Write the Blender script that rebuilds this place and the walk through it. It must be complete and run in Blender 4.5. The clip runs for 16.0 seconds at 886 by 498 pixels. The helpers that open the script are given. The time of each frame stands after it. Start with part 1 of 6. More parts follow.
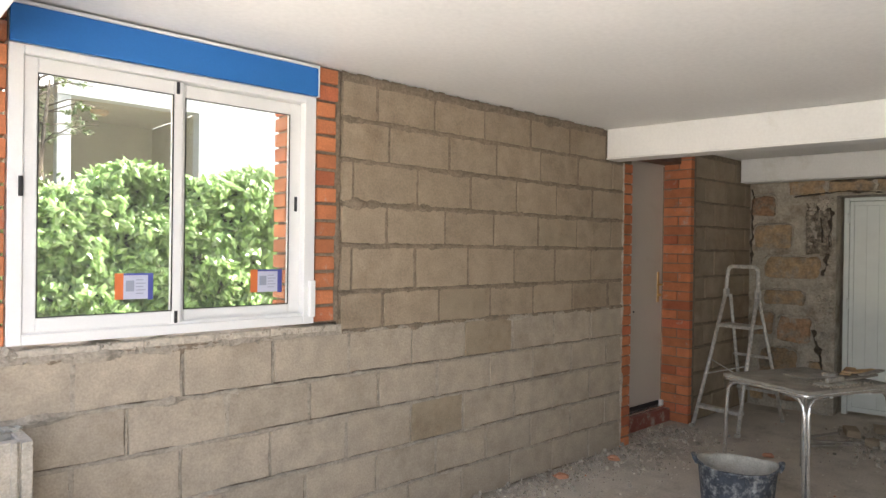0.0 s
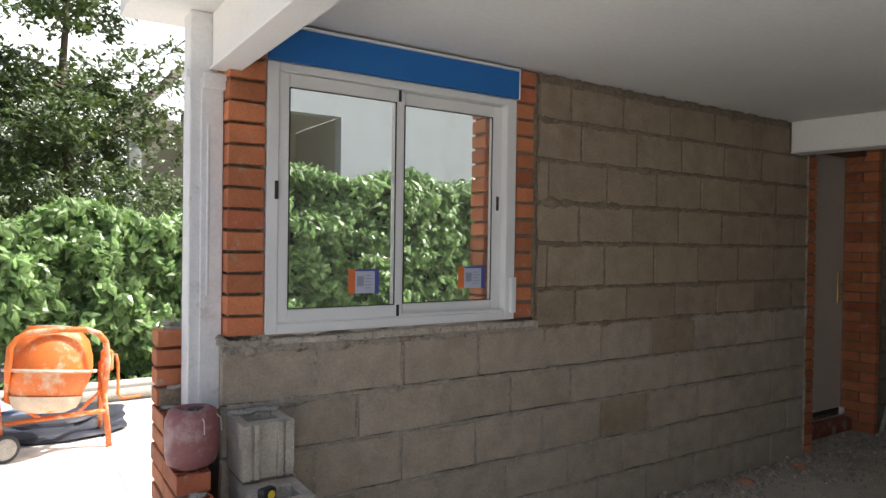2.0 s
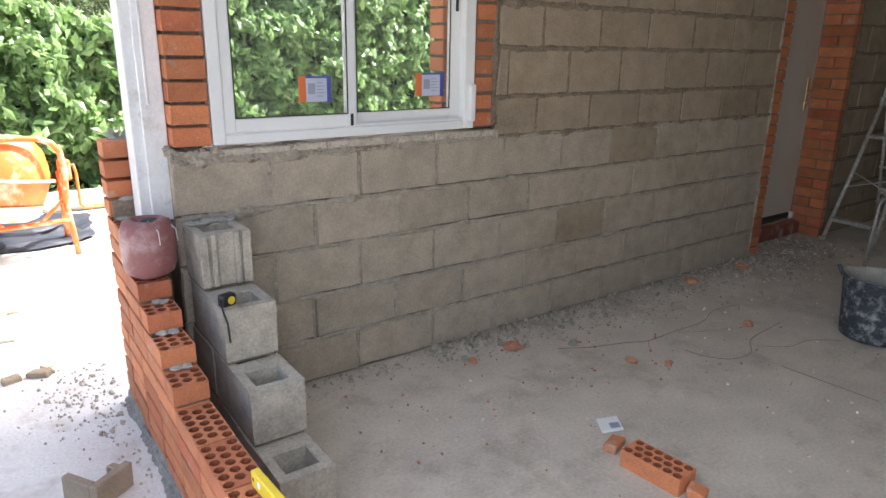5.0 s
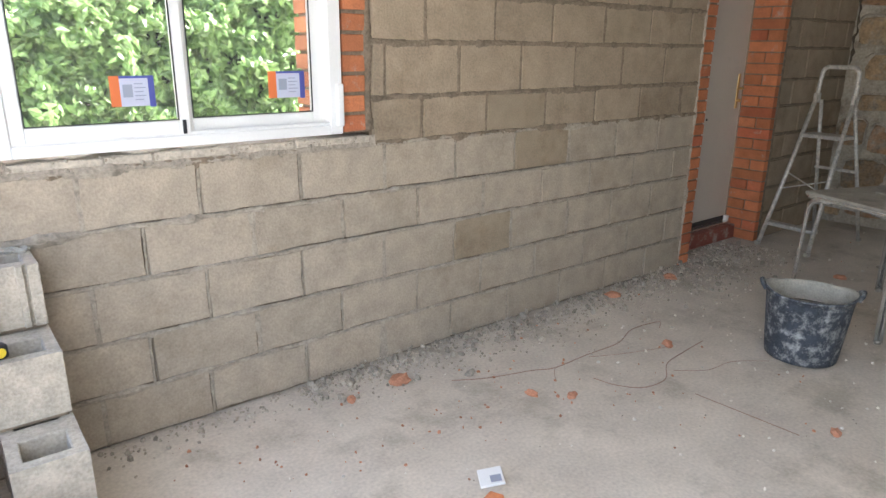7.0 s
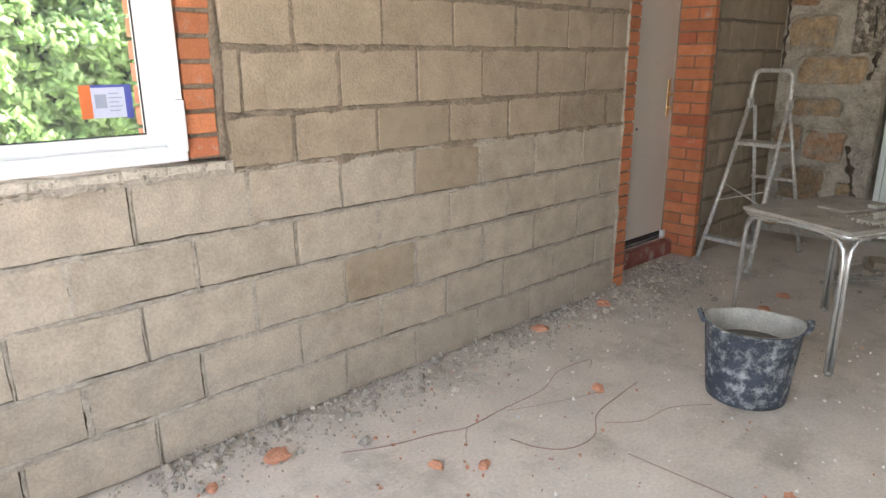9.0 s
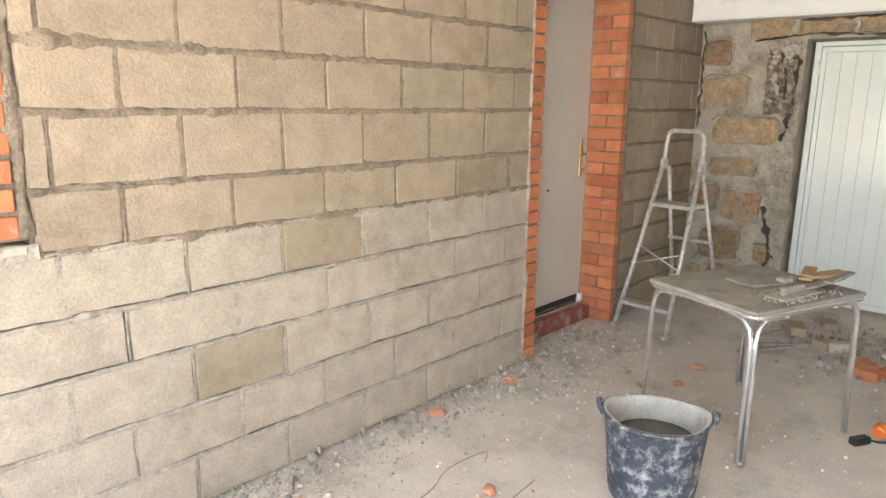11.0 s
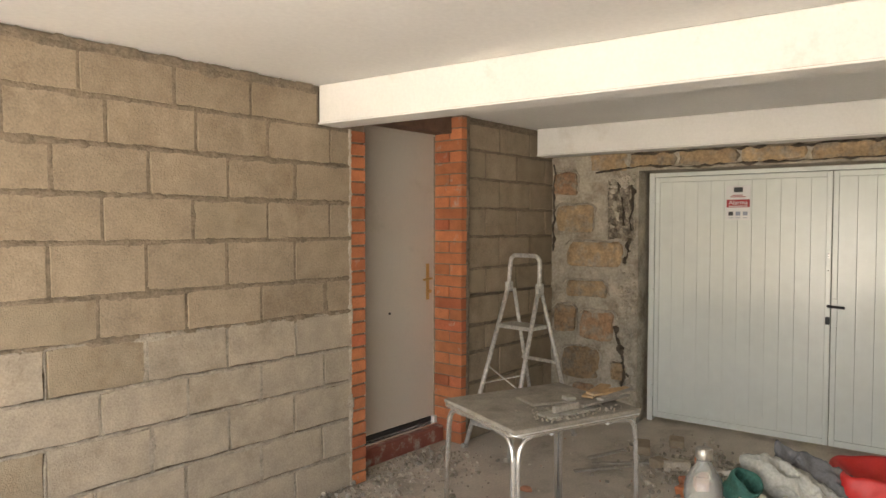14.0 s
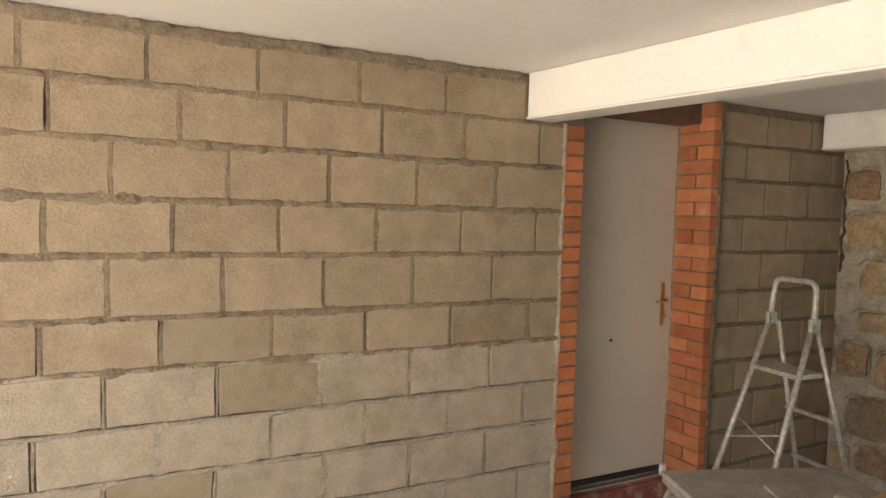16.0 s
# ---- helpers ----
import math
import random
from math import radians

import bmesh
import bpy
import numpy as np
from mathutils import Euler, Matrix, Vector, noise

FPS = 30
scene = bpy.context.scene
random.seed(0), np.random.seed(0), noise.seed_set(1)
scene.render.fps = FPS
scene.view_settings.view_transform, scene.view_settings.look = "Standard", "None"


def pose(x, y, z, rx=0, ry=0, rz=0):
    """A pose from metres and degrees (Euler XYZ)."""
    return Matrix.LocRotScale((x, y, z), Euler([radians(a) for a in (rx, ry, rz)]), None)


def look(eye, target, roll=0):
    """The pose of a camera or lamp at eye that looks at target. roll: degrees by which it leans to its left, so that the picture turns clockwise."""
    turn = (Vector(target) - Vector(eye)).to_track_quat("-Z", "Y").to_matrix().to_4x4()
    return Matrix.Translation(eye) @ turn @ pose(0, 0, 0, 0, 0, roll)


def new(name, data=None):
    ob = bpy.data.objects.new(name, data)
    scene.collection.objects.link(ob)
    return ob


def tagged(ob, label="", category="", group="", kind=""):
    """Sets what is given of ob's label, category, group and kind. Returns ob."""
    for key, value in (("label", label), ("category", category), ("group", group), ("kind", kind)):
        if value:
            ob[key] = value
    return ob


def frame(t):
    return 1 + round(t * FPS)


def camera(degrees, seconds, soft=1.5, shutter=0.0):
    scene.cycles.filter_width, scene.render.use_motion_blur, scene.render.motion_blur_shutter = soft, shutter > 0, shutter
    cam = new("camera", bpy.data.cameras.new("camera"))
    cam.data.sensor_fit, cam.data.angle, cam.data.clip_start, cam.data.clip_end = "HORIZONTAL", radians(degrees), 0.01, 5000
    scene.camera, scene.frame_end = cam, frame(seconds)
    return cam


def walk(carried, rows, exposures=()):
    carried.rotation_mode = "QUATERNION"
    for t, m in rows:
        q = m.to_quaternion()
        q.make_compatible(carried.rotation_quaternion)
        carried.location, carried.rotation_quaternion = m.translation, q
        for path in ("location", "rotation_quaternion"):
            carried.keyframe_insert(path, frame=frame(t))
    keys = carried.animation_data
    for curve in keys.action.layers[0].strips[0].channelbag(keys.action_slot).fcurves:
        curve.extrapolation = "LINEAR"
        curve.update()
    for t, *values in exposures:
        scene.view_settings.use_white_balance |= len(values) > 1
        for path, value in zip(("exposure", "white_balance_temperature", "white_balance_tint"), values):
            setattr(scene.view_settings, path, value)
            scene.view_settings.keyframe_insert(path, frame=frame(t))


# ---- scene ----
cam = camera(67.0, 16.0)
PATH = [
    (0, (0.123, 0.032, 1.541), (1.476, 1.505, 1.532), 0.8),
    (0.5, (0.014, 0.071, 1.578), (1.297, 1.605, 1.56), 1.3),
    (1, (-0.192, 0.189, 1.545), (1.058, 1.75, 1.524), 1.0),
    (1.5, (-0.241, 0.192, 1.516), (0.904, 1.832, 1.497), 0.4),
    (2, (-0.273, 0.234, 1.539), (0.817, 1.911, 1.517), 0.8),
    (2.5, (-0.342, 0.331, 1.534), (0.747, 2.005, 1.421), 0.6),
    (3, (-0.341, 0.316, 1.548), (0.716, 1.925, 1.006), 0.4),
    (3.5, (-0.318, 0.272, 1.54), (0.748, 1.865, 0.969), 0.3),
    (5.8, (-0.02, 0.211, 1.556), (1.114, 1.747, 0.962), 0.9),
    (6, (0.041, 0.242, 1.548), (1.179, 1.78, 0.965), 0.5),
    (6.5, (0.214, 0.303, 1.515), (1.381, 1.819, 0.931), 0.3),
    (7, (0.411, 0.298, 1.527), (1.594, 1.802, 0.944), 0.6),
    (7.5, (0.562, 0.444, 1.524), (1.756, 1.94, 0.943), 0.9),
    (8, (0.614, 0.531, 1.525), (1.841, 2.002, 0.952), 0.7),
    (8.5, (0.691, 0.556, 1.511), (1.958, 1.995, 0.942), 0.1),
    (8.7, (0.797, 0.535, 1.499), (2.078, 1.966, 0.942), -0.1),
    (10.8, (1.402, 0.551, 1.559), (2.787, 1.897, 1.039), 0.3),
    (11, (1.423, 0.576, 1.583), (2.85, 1.909, 1.152), 0.6),
    (11.5, (1.502, 0.42, 1.586), (2.981, 1.738, 1.31), -0.2),
    (12, (1.6, 0.246, 1.602), (3.096, 1.549, 1.352), 0.4),
    (12.5, (1.564, 0.148, 1.608), (3.063, 1.457, 1.413), 0.6),
    (13, (1.55, 0.034, 1.555), (3.055, 1.349, 1.475), 0.1),
    (13.5, (1.694, -0.112, 1.565), (3.199, 1.203, 1.502), -0.3),
    (14, (1.923, -0.21, 1.616), (3.432, 1.101, 1.547), 0.1),
    (14.5, (2.148, -0.137, 1.614), (3.649, 1.182, 1.534), 0.6),
    (15, (2.35, 0.01, 1.651), (3.782, 1.404, 1.563), 0.5),
    (15.5, (2.51, 0.078, 1.633), (3.687, 1.693, 1.551), 0.6),
    (16, (2.523, 0.103, 1.748), (3.432, 1.88, 1.629), 1.6),
]
EXPOSURES = [
    (0, 2.2, 6600, 12), (0.5, 1.95, 6500, 12), (1, 1.45, 6400, 11), (1.5, 0.95, 6300, 11), (2, 0.52, 6250, 11), (2.5, 0.28, 6250, 11), (3, 0.48, 6200, 11), (3.5, 0.72, 6150, 11),
    (5.8, 1.95, 6100, 10), (6.5, 2.35, 6100, 10), (7, 2.43, 6150, 10), (8.5, 2.6, 6300, 11), (11, 3.6, 6500, 11), (12, 3.12, 7050, 12), (13, 2.95, 7350, 13), (14.5, 2.88, 7400, 13), (16, 2.8, 7800, 15)]
walk(cam, [(t, look(eye, target, roll)) for t, eye, target, roll in PATH], EXPOSURES)

# ---- light ----
SUN_AZ, SUN_EL = radians(104), radians(54)      # clockwise from +y
world = bpy.data.worlds.new("sky")
scene.world = world
world.use_nodes = True
wn = world.node_tree
sky = wn.nodes.new("ShaderNodeTexSky")
sky.sky_type, sky.sun_disc = "NISHITA", False
sky.sun_elevation, sky.sun_rotation = SUN_EL, SUN_AZ
sky.air_density, sky.dust_density, sky.ozone_density = 1.0, 7.0, 0.6
wn.links.new(sky.outputs[0], wn.nodes["Background"].inputs[0])
wn.nodes["Background"].inputs[1].default_value = 0.15
sun = new("sun", bpy.data.lights.new("sun", "SUN"))
sun.data.energy, sun.data.angle, sun.data.color = 5.0, radians(0.55), (1.0, 0.95, 0.87)
sun.matrix_world = look((math.sin(SUN_AZ) * 20, math.cos(SUN_AZ) * 20, math.tan(SUN_EL) * 20), (0, 0, 0))
# the open side of the room lets the sky's light in
opening = new("sky_light_open_side", bpy.data.lights.new("sky_light_open_side", "AREA"))
opening.data.shape, opening.data.size, opening.data.size_y = "RECTANGLE", 2.8, 2.0
opening.data.energy, opening.data.color = 13, (0.95, 0.985, 1.0)
opening.matrix_world = look((0.05, 0.10, 1.15), (2.5, 0.25, -0.35))


# ---- materials ----
def mat(name, col, rough=0.8, metal=0.0, vary=0.25, scale=6.0, bump=0.25, fine=120.0, tone=0.0, warm=None, dirt=None, dirt_amount=0.0, dirt_scale=3.0, island=False, spec=0.5):
    """Principled surface: broad and fine variation in world space, a per-piece tone, and stains of a second colour."""
    m = bpy.data.materials.new(name)
    m.use_nodes = True
    t = m.node_tree
    N, L = t.nodes.new, t.links.new
    b = t.nodes["Principled BSDF"]
    b.inputs["Roughness"].default_value, b.inputs["Metallic"].default_value = rough, metal
    b.inputs["Specular IOR Level"].default_value = spec
    geo = N("ShaderNodeNewGeometry")
    n1, n2 = N("ShaderNodeTexNoise"), N("ShaderNodeTexNoise")
    n1.inputs["Scale"].default_value, n1.inputs["Detail"].default_value = scale, 5
    n2.inputs["Scale"].default_value, n2.inputs["Detail"].default_value = fine, 3
    L(geo.outputs["Position"], n1.inputs["Vector"])
    L(geo.outputs["Position"], n2.inputs["Vector"])
    add = N("ShaderNodeMath")
    add.operation = "MULTIPLY_ADD"
    add.inputs[1].default_value = 0.5
    L(n2.outputs["Fac"], add.inputs[0])
    half = N("ShaderNodeMath")
    half.operation = "MULTIPLY"
    half.inputs[1].default_value = 0.5
    L(n1.outputs["Fac"], half.inputs[0])
    L(half.outputs[0], add.inputs[2])
    ramp = N("ShaderNodeMapRange")
    ramp.inputs[1].default_value, ramp.inputs[2].default_value = 0.32, 0.68
    ramp.inputs[3].default_value, ramp.inputs[4].default_value = 1 - vary, 1 + vary
    L(add.outputs[0], ramp.inputs[0])
    value = ramp.outputs[0]
    if island:
        rnd = geo.outputs["Random Per Island"]
    else:
        info = N("ShaderNodeObjectInfo")
        rnd = info.outputs["Random"]
    if tone:
        tr = N("ShaderNodeMapRange")
        tr.inputs[3].default_value, tr.inputs[4].default_value = 1 - tone, 1 + tone
        L(rnd, tr.inputs[0])
        mul = N("ShaderNodeMath")
        mul.operation = "MULTIPLY"
        L(value, mul.inputs[0])
        L(tr.outputs[0], mul.inputs[1])
        value = mul.outputs[0]
    base = N("ShaderNodeRGB")
    base.outputs[0].default_value = (*col, 1)
    colour = base.outputs[0]
    if warm:
        mx = N("ShaderNodeMix")
        mx.data_type = "RGBA"
        sel = N("ShaderNodeMath")
        sel.operation = "MULTIPLY"
        sel.inputs[1].default_value = 7.31
        fr = N("ShaderNodeMath")
        fr.operation = "FRACT"
        L(rnd, sel.inputs[0])
        L(sel.outputs[0], fr.inputs[0])
        pw = N("ShaderNodeMath")
        pw.operation = "POWER"
        pw.inputs[1].default_value = 6.0
        L(fr.outputs[0], pw.inputs[0])
        L(pw.outputs[0], mx.inputs[0])
        L(colour, mx.inputs[6])
        mx.inputs[7].default_value = (*warm, 1)
        colour = mx.outputs[2]
    if dirt:
        nd = N("ShaderNodeTexNoise")
        nd.inputs["Scale"].default_value, nd.inputs["Detail"].default_value = dirt_scale, 8
        nd.inputs["Roughness"].default_value = 0.7
        L(geo.outputs["Position"], nd.inputs["Vector"])
        dr = N("ShaderNodeMapRange")
        dr.inputs[1].default_value, dr.inputs[2].default_value = 0.62 - 0.3 * dirt_amount, 0.72 - 0.2 * dirt_amount
        L(nd.outputs["Fac"], dr.inputs[0])
        md = N("ShaderNodeMix")
        md.data_type = "RGBA"
        L(dr.outputs[0], md.inputs[0])
        L(colour, md.inputs[6])
        md.inputs[7].default_value = (*dirt, 1)
        colour = md.outputs[2]
    sc = N("ShaderNodeVectorMath")
    sc.operation = "SCALE"
    L(colour, sc.inputs[0])
    L(value, sc.inputs["Scale"])
    L(sc.outputs[0], b.inputs["Base Color"])
    if bump:
        bp = N("ShaderNodeBump")
        bp.inputs["Strength"].default_value, bp.inputs["Distance"].default_value = bump, 0.01
        L(add.outputs[0], bp.inputs["Height"])
        L(bp.outputs[0], b.inputs["Normal"])
    return m


CONCRETE = mat("concrete_block", (0.348, 0.277, 0.198), 0.92, vary=0.22, scale=9, bump=0.6, fine=110, tone=0.06, dirt=(0.29, 0.223, 0.152), dirt_amount=0.3, dirt_scale=2.2)
# paler, greyer block colour for the lower five courses
GREYBLOCK = mat("greyer_concrete_block", (0.405, 0.343, 0.268), 0.92, vary=0.22, scale=9, bump=0.6, fine=110, tone=0.06, dirt=(0.35, 0.291, 0.22), dirt_amount=0.3, dirt_scale=2.2)
BROWNBLOCK = mat("brown_concrete_block", (0.325, 0.262, 0.185), 0.92, vary=0.2, scale=9, bump=0.6, fine=150, tone=0.07, dirt=(0.255, 0.195, 0.13), dirt_amount=0.3, dirt_scale=3)
STAIRBLOCK = mat("fresh_grey_block", (0.435, 0.39, 0.32), 0.92, vary=0.28, scale=16, bump=1.0, fine=95, tone=0.05, dirt=(0.37, 0.33, 0.27), dirt_amount=0.25, dirt_scale=5)
BUCKETFILL = mat("dark_bucket_fill", (0.10, 0.09, 0.075), 0.55, vary=0.4, scale=14, bump=0.5)
GREYMORTAR = mat("pale_grey_mortar", (0.36, 0.315, 0.255), 0.95, vary=0.35, scale=22, bump=1.0, fine=75)
MORTAR = mat("mortar", (0.225, 0.178, 0.128), 0.95, vary=0.38, scale=22, bump=1.0, fine=75)
PALEMORTAR = mat("pale_pointing_mortar", (0.50, 0.445, 0.365), 0.95, vary=0.3, scale=18, bump=0.8, fine=80, dirt=(0.36, 0.31, 0.25), dirt_amount=0.3, dirt_scale=7)
DAMPMORTAR = mat("damp_grey_mortar", (0.27, 0.255, 0.23), 0.9, vary=0.4, scale=25, bump=1.0, fine=70)
BRICK = mat("fired_brick", (0.525, 0.19, 0.083), 0.85, vary=0.22, scale=12, bump=0.4, fine=150, tone=0.2, warm=(0.43, 0.12, 0.06), dirt=(0.46, 0.33, 0.26), dirt_amount=0.12, dirt_scale=9)
# darker copy of the brick colour, with the shade inside the holes put in
HOLESHADE = mat("brick_hole_shade", (0.30, 0.09, 0.04), 0.95, vary=0.3)
WHITE = mat("white_paint", (0.80, 0.79, 0.76), 0.6, vary=0.05, scale=3, bump=0.08, fine=60, dirt=(0.70, 0.68, 0.63), dirt_amount=0.15, dirt_scale=2)
CEIL = mat("ceiling_plaster", (0.78, 0.77, 0.74), 0.85, vary=0.06, scale=1.5, bump=0.1, fine=40)
OLDWHITE = mat("old_white_wood_paint", (0.78, 0.78, 0.78), 0.6, vary=0.08, scale=7, bump=0.25, fine=70, dirt=(0.60, 0.57, 0.52), dirt_amount=0.12, dirt_scale=9)
FLOOR = mat("dusty_concrete_floor", (0.56, 0.50, 0.43), 0.9, vary=0.2, scale=4, bump=0.22, fine=70, dirt=(0.41, 0.365, 0.305), dirt_amount=0.35, dirt_scale=2.4)
OUTFLOOR = mat("outdoor_concrete_slab", (0.73, 0.705, 0.665), 0.9, vary=0.2, scale=2.5, bump=0.35, fine=80, dirt=(0.54, 0.505, 0.46), dirt_amount=0.35, dirt_scale=5)
BLUE = mat("blue_foam_panel", (0.018, 0.165, 0.50), 0.6, vary=0.05, scale=4, bump=0.05)
ALU = mat("white_lacquered_aluminium", (0.82, 0.82, 0.81), 0.35, vary=0.03, scale=5, bump=0.0)
BLACK = mat("black_plastic", (0.02, 0.02, 0.022), 0.5, vary=0.1, bump=0.05)
GREYDOOR = mat("pale_grey_door_paint", (0.62, 0.575, 0.51), 0.5, vary=0.05, scale=2, bump=0.04, dirt=(0.56, 0.52, 0.455), dirt_amount=0.2)
BRASS = mat("brass", (0.62, 0.44, 0.20), 0.3, 0.9, vary=0.1, bump=0.05)
REDTILE = mat("painted_threshold", (0.26, 0.085, 0.06), 0.7, vary=0.25, dirt=(0.4, 0.36, 0.31), dirt_amount=0.3, dirt_scale=12)
GARAGE = mat("white_sheet_steel", (0.78, 0.82, 0.79), 0.2, vary=0.04, scale=2, bump=0.05, fine=12)
STONE = mat("ochre_field_stone", (0.37, 0.262, 0.155), 0.92, vary=0.42, scale=14, bump=1.0, fine=50, tone=0.25, warm=(0.33, 0.17, 0.10), dirt=(0.31, 0.265, 0.205), dirt_amount=0.5, dirt_scale=9)
RENDER = mat("old_stone_mortar", (0.43, 0.385, 0.315), 0.95, vary=0.3, scale=9, bump=0.8, fine=50, dirt=(0.26, 0.215, 0.16), dirt_amount=0.33, dirt_scale=4)
STEEL = mat("dusty_chrome_tube", (0.82, 0.81, 0.79), 0.2, 0.8, vary=0.15, scale=25, bump=0.08, dirt=(0.55, 0.52, 0.47), dirt_amount=0.15, dirt_scale=18)
LADDER = mat("mortar_splashed_aluminium", (0.60, 0.585, 0.55), 0.4, 0.45, vary=0.4, scale=34, bump=0.4, dirt=(0.66, 0.63, 0.57), dirt_amount=0.55, dirt_scale=26)
DUSTTOP = mat("dust_covered_laminate", (0.315, 0.285, 0.24), 0.9, vary=0.3, scale=10, bump=0.4, dirt=(0.24, 0.22, 0.19), dirt_amount=0.4, dirt_scale=6)
RUBBER = mat("splashed_black_rubber", (0.045, 0.053, 0.068), 0.7, vary=0.5, scale=16, bump=0.4, dirt=(0.30, 0.305, 0.305), dirt_amount=0.45, dirt_scale=21)
CRUST = mat("dried_mortar_crust", (0.42, 0.40, 0.35), 0.95, vary=0.25, scale=15, bump=0.7)
RUBBLE = mat("grey_rubble", (0.36, 0.32, 0.265), 0.95, vary=0.3, scale=30, bump=0.6, tone=0.3, island=True)
PLASTERBIT = mat("white_plaster_bits", (0.66, 0.62, 0.56), 0.9, vary=0.15, bump=0.4, tone=0.2, island=True)
BRICKBIT = mat("brick_crumbs", (0.40, 0.19, 0.115), 0.9, vary=0.3, bump=0.5, tone=0.25, island=True)
WIRE = mat("dark_wire", (0.29, 0.185, 0.14), 0.7, vary=0.2, bump=0)
WOOD = mat("raw_pine_wood", (0.47, 0.31, 0.16), 0.8, vary=0.25, scale=18, bump=0.3, dirt=(0.40, 0.34, 0.26), dirt_amount=0.3)
OLDWOOD = mat("weathered_wood", (0.34, 0.31, 0.27), 0.9, vary=0.3, scale=20, bump=0.4)
DARKWOOD = mat("dark_lintel_wood", (0.15, 0.085, 0.055), 0.85, vary=0.35, scale=12, bump=0.5)
ORANGE = mat("worn_orange_enamel", (0.68, 0.17, 0.03), 0.5, vary=0.15, scale=8, bump=0.1, dirt=(0.62, 0.46, 0.32), dirt_amount=0.35, dirt_scale=7)
CEMENTY = mat("cement_splashed_drum", (0.62, 0.49, 0.36), 0.8, vary=0.2, scale=10, bump=0.3, dirt=(0.66, 0.24, 0.06), dirt_amount=0.3, dirt_scale=8)
TYRE = mat("grey_rubber_tyre", (0.07, 0.07, 0.07), 0.85, vary=0.3, bump=0.2)
TARP = mat("dark_tarpaulin", (0.035, 0.04, 0.055), 0.6, vary=0.3, scale=4, bump=0.3)
TARPBLUE = mat("pale_blue_sheet", (0.32, 0.40, 0.52), 0.6, vary=0.2, bump=0.2)
PINKJUG = mat("dusty_maroon_plastic", (0.29, 0.115, 0.11), 0.55, vary=0.12, scale=8, bump=0.1, dirt=(0.42, 0.27, 0.255), dirt_amount=0.4, dirt_scale=9)
YELLOW = mat("yellow_plastic", (0.75, 0.55, 0.04), 0.5, vary=0.1, bump=0.05)
CAPMETAL = mat("dull_cap_metal", (0.42, 0.40, 0.36), 0.35, 0.8, vary=0.2, bump=0.1)
RED = mat("red_plastic", (0.42, 0.018, 0.016), 0.5, vary=0.12, bump=0.05)
GREEN = mat("dark_green_cloth", (0.025, 0.105, 0.085), 0.85, vary=0.4, scale=14, bump=0.6)
GREYCLOTH = mat("dusty_grey_sack", (0.30, 0.30, 0.275), 0.8, vary=0.25, scale=10, bump=0.5, dirt=(0.40, 0.40, 0.31), dirt_amount=0.4)
DARKCLOTH = mat("dark_grey_cloth", (0.10, 0.10, 0.105), 0.85, vary=0.3, bump=0.4)
STICKERPAPER = mat("lilac_white_sticker_paper", (0.52, 0.54, 0.66), 0.5, vary=0.05, bump=0)
PAPER = mat("white_paper", (0.78, 0.78, 0.78), 0.7, vary=0.03, bump=0)
INKBLUE = mat("blue_print", (0.07, 0.085, 0.33), 0.6, vary=0.03, bump=0)
INKORANGE = mat("orange_print", (0.66, 0.17, 0.05), 0.6, vary=0.03, bump=0)
INKGREY = mat("grey_print", (0.30, 0.33, 0.42), 0.6, vary=0.03, bump=0)
INKRED = mat("dark_red_print", (0.36, 0.03, 0.035), 0.6, vary=0.03, bump=0)
SEALANT = mat("black_gasket", (0.02, 0.02, 0.02), 0.6, vary=0.05, bump=0)
HOUSEWALL = mat("white_house_render", (0.56, 0.61, 0.63), 0.9, vary=0.08, scale=2, bump=0.3, fine=25, dirt=(0.50, 0.52, 0.52), dirt_amount=0.3, dirt_scale=1.2)
PORCH = mat("beige_porch_render", (0.47, 0.45, 0.37), 0.9, vary=0.1, scale=2, bump=0.2)
ROOFTILE = mat("brown_roof_tiles", (0.16, 0.11, 0.085), 0.9, vary=0.35, scale=5, bump=0.6)
BARK = mat("bark", (0.10, 0.08, 0.06), 0.95, vary=0.4, scale=12, bump=0.8)
SOIL = mat("garden_soil", (0.17, 0.14, 0.10), 0.95, vary=0.4, scale=3, bump=0.6, dirt=(0.10, 0.13, 0.04), dirt_amount=0.5)
KERB = mat("pale_stone_kerb", (0.55, 0.51, 0.45), 0.9, vary=0.2, bump=0.4)


def leaf_mat(name, col, trans, tone=0.4):
    m = bpy.data.materials.new(name)
    m.use_nodes = True
    t = m.node_tree
    N, L = t.nodes.new, t.links.new
    b = t.nodes["Principled BSDF"]
    b.inputs["Roughness"].default_value = 0.33
    geo, rng, sc = N("ShaderNodeNewGeometry"), N("ShaderNodeMapRange"), N("ShaderNodeVectorMath")
    sc.operation = "SCALE"
    rng.inputs[3].default_value, rng.inputs[4].default_value = 1 - tone, 1 + tone
    sc.inputs[0].default_value = col
    L(geo.outputs["Random Per Island"], rng.inputs[0])
    L(rng.outputs[0], sc.inputs["Scale"])
    L(sc.outputs[0], b.inputs["Base Color"])
    tr, mx = N("ShaderNodeBsdfTranslucent"), N("ShaderNodeMixShader")
    tr.inputs[0].default_value = (*trans, 1)
    mx.inputs[0].default_value = 0.22
    L(b.outputs[0], mx.inputs[1])
    L(tr.outputs[0], mx.inputs[2])
    L(mx.outputs[0], t.nodes["Material Output"].inputs[0])
    return m


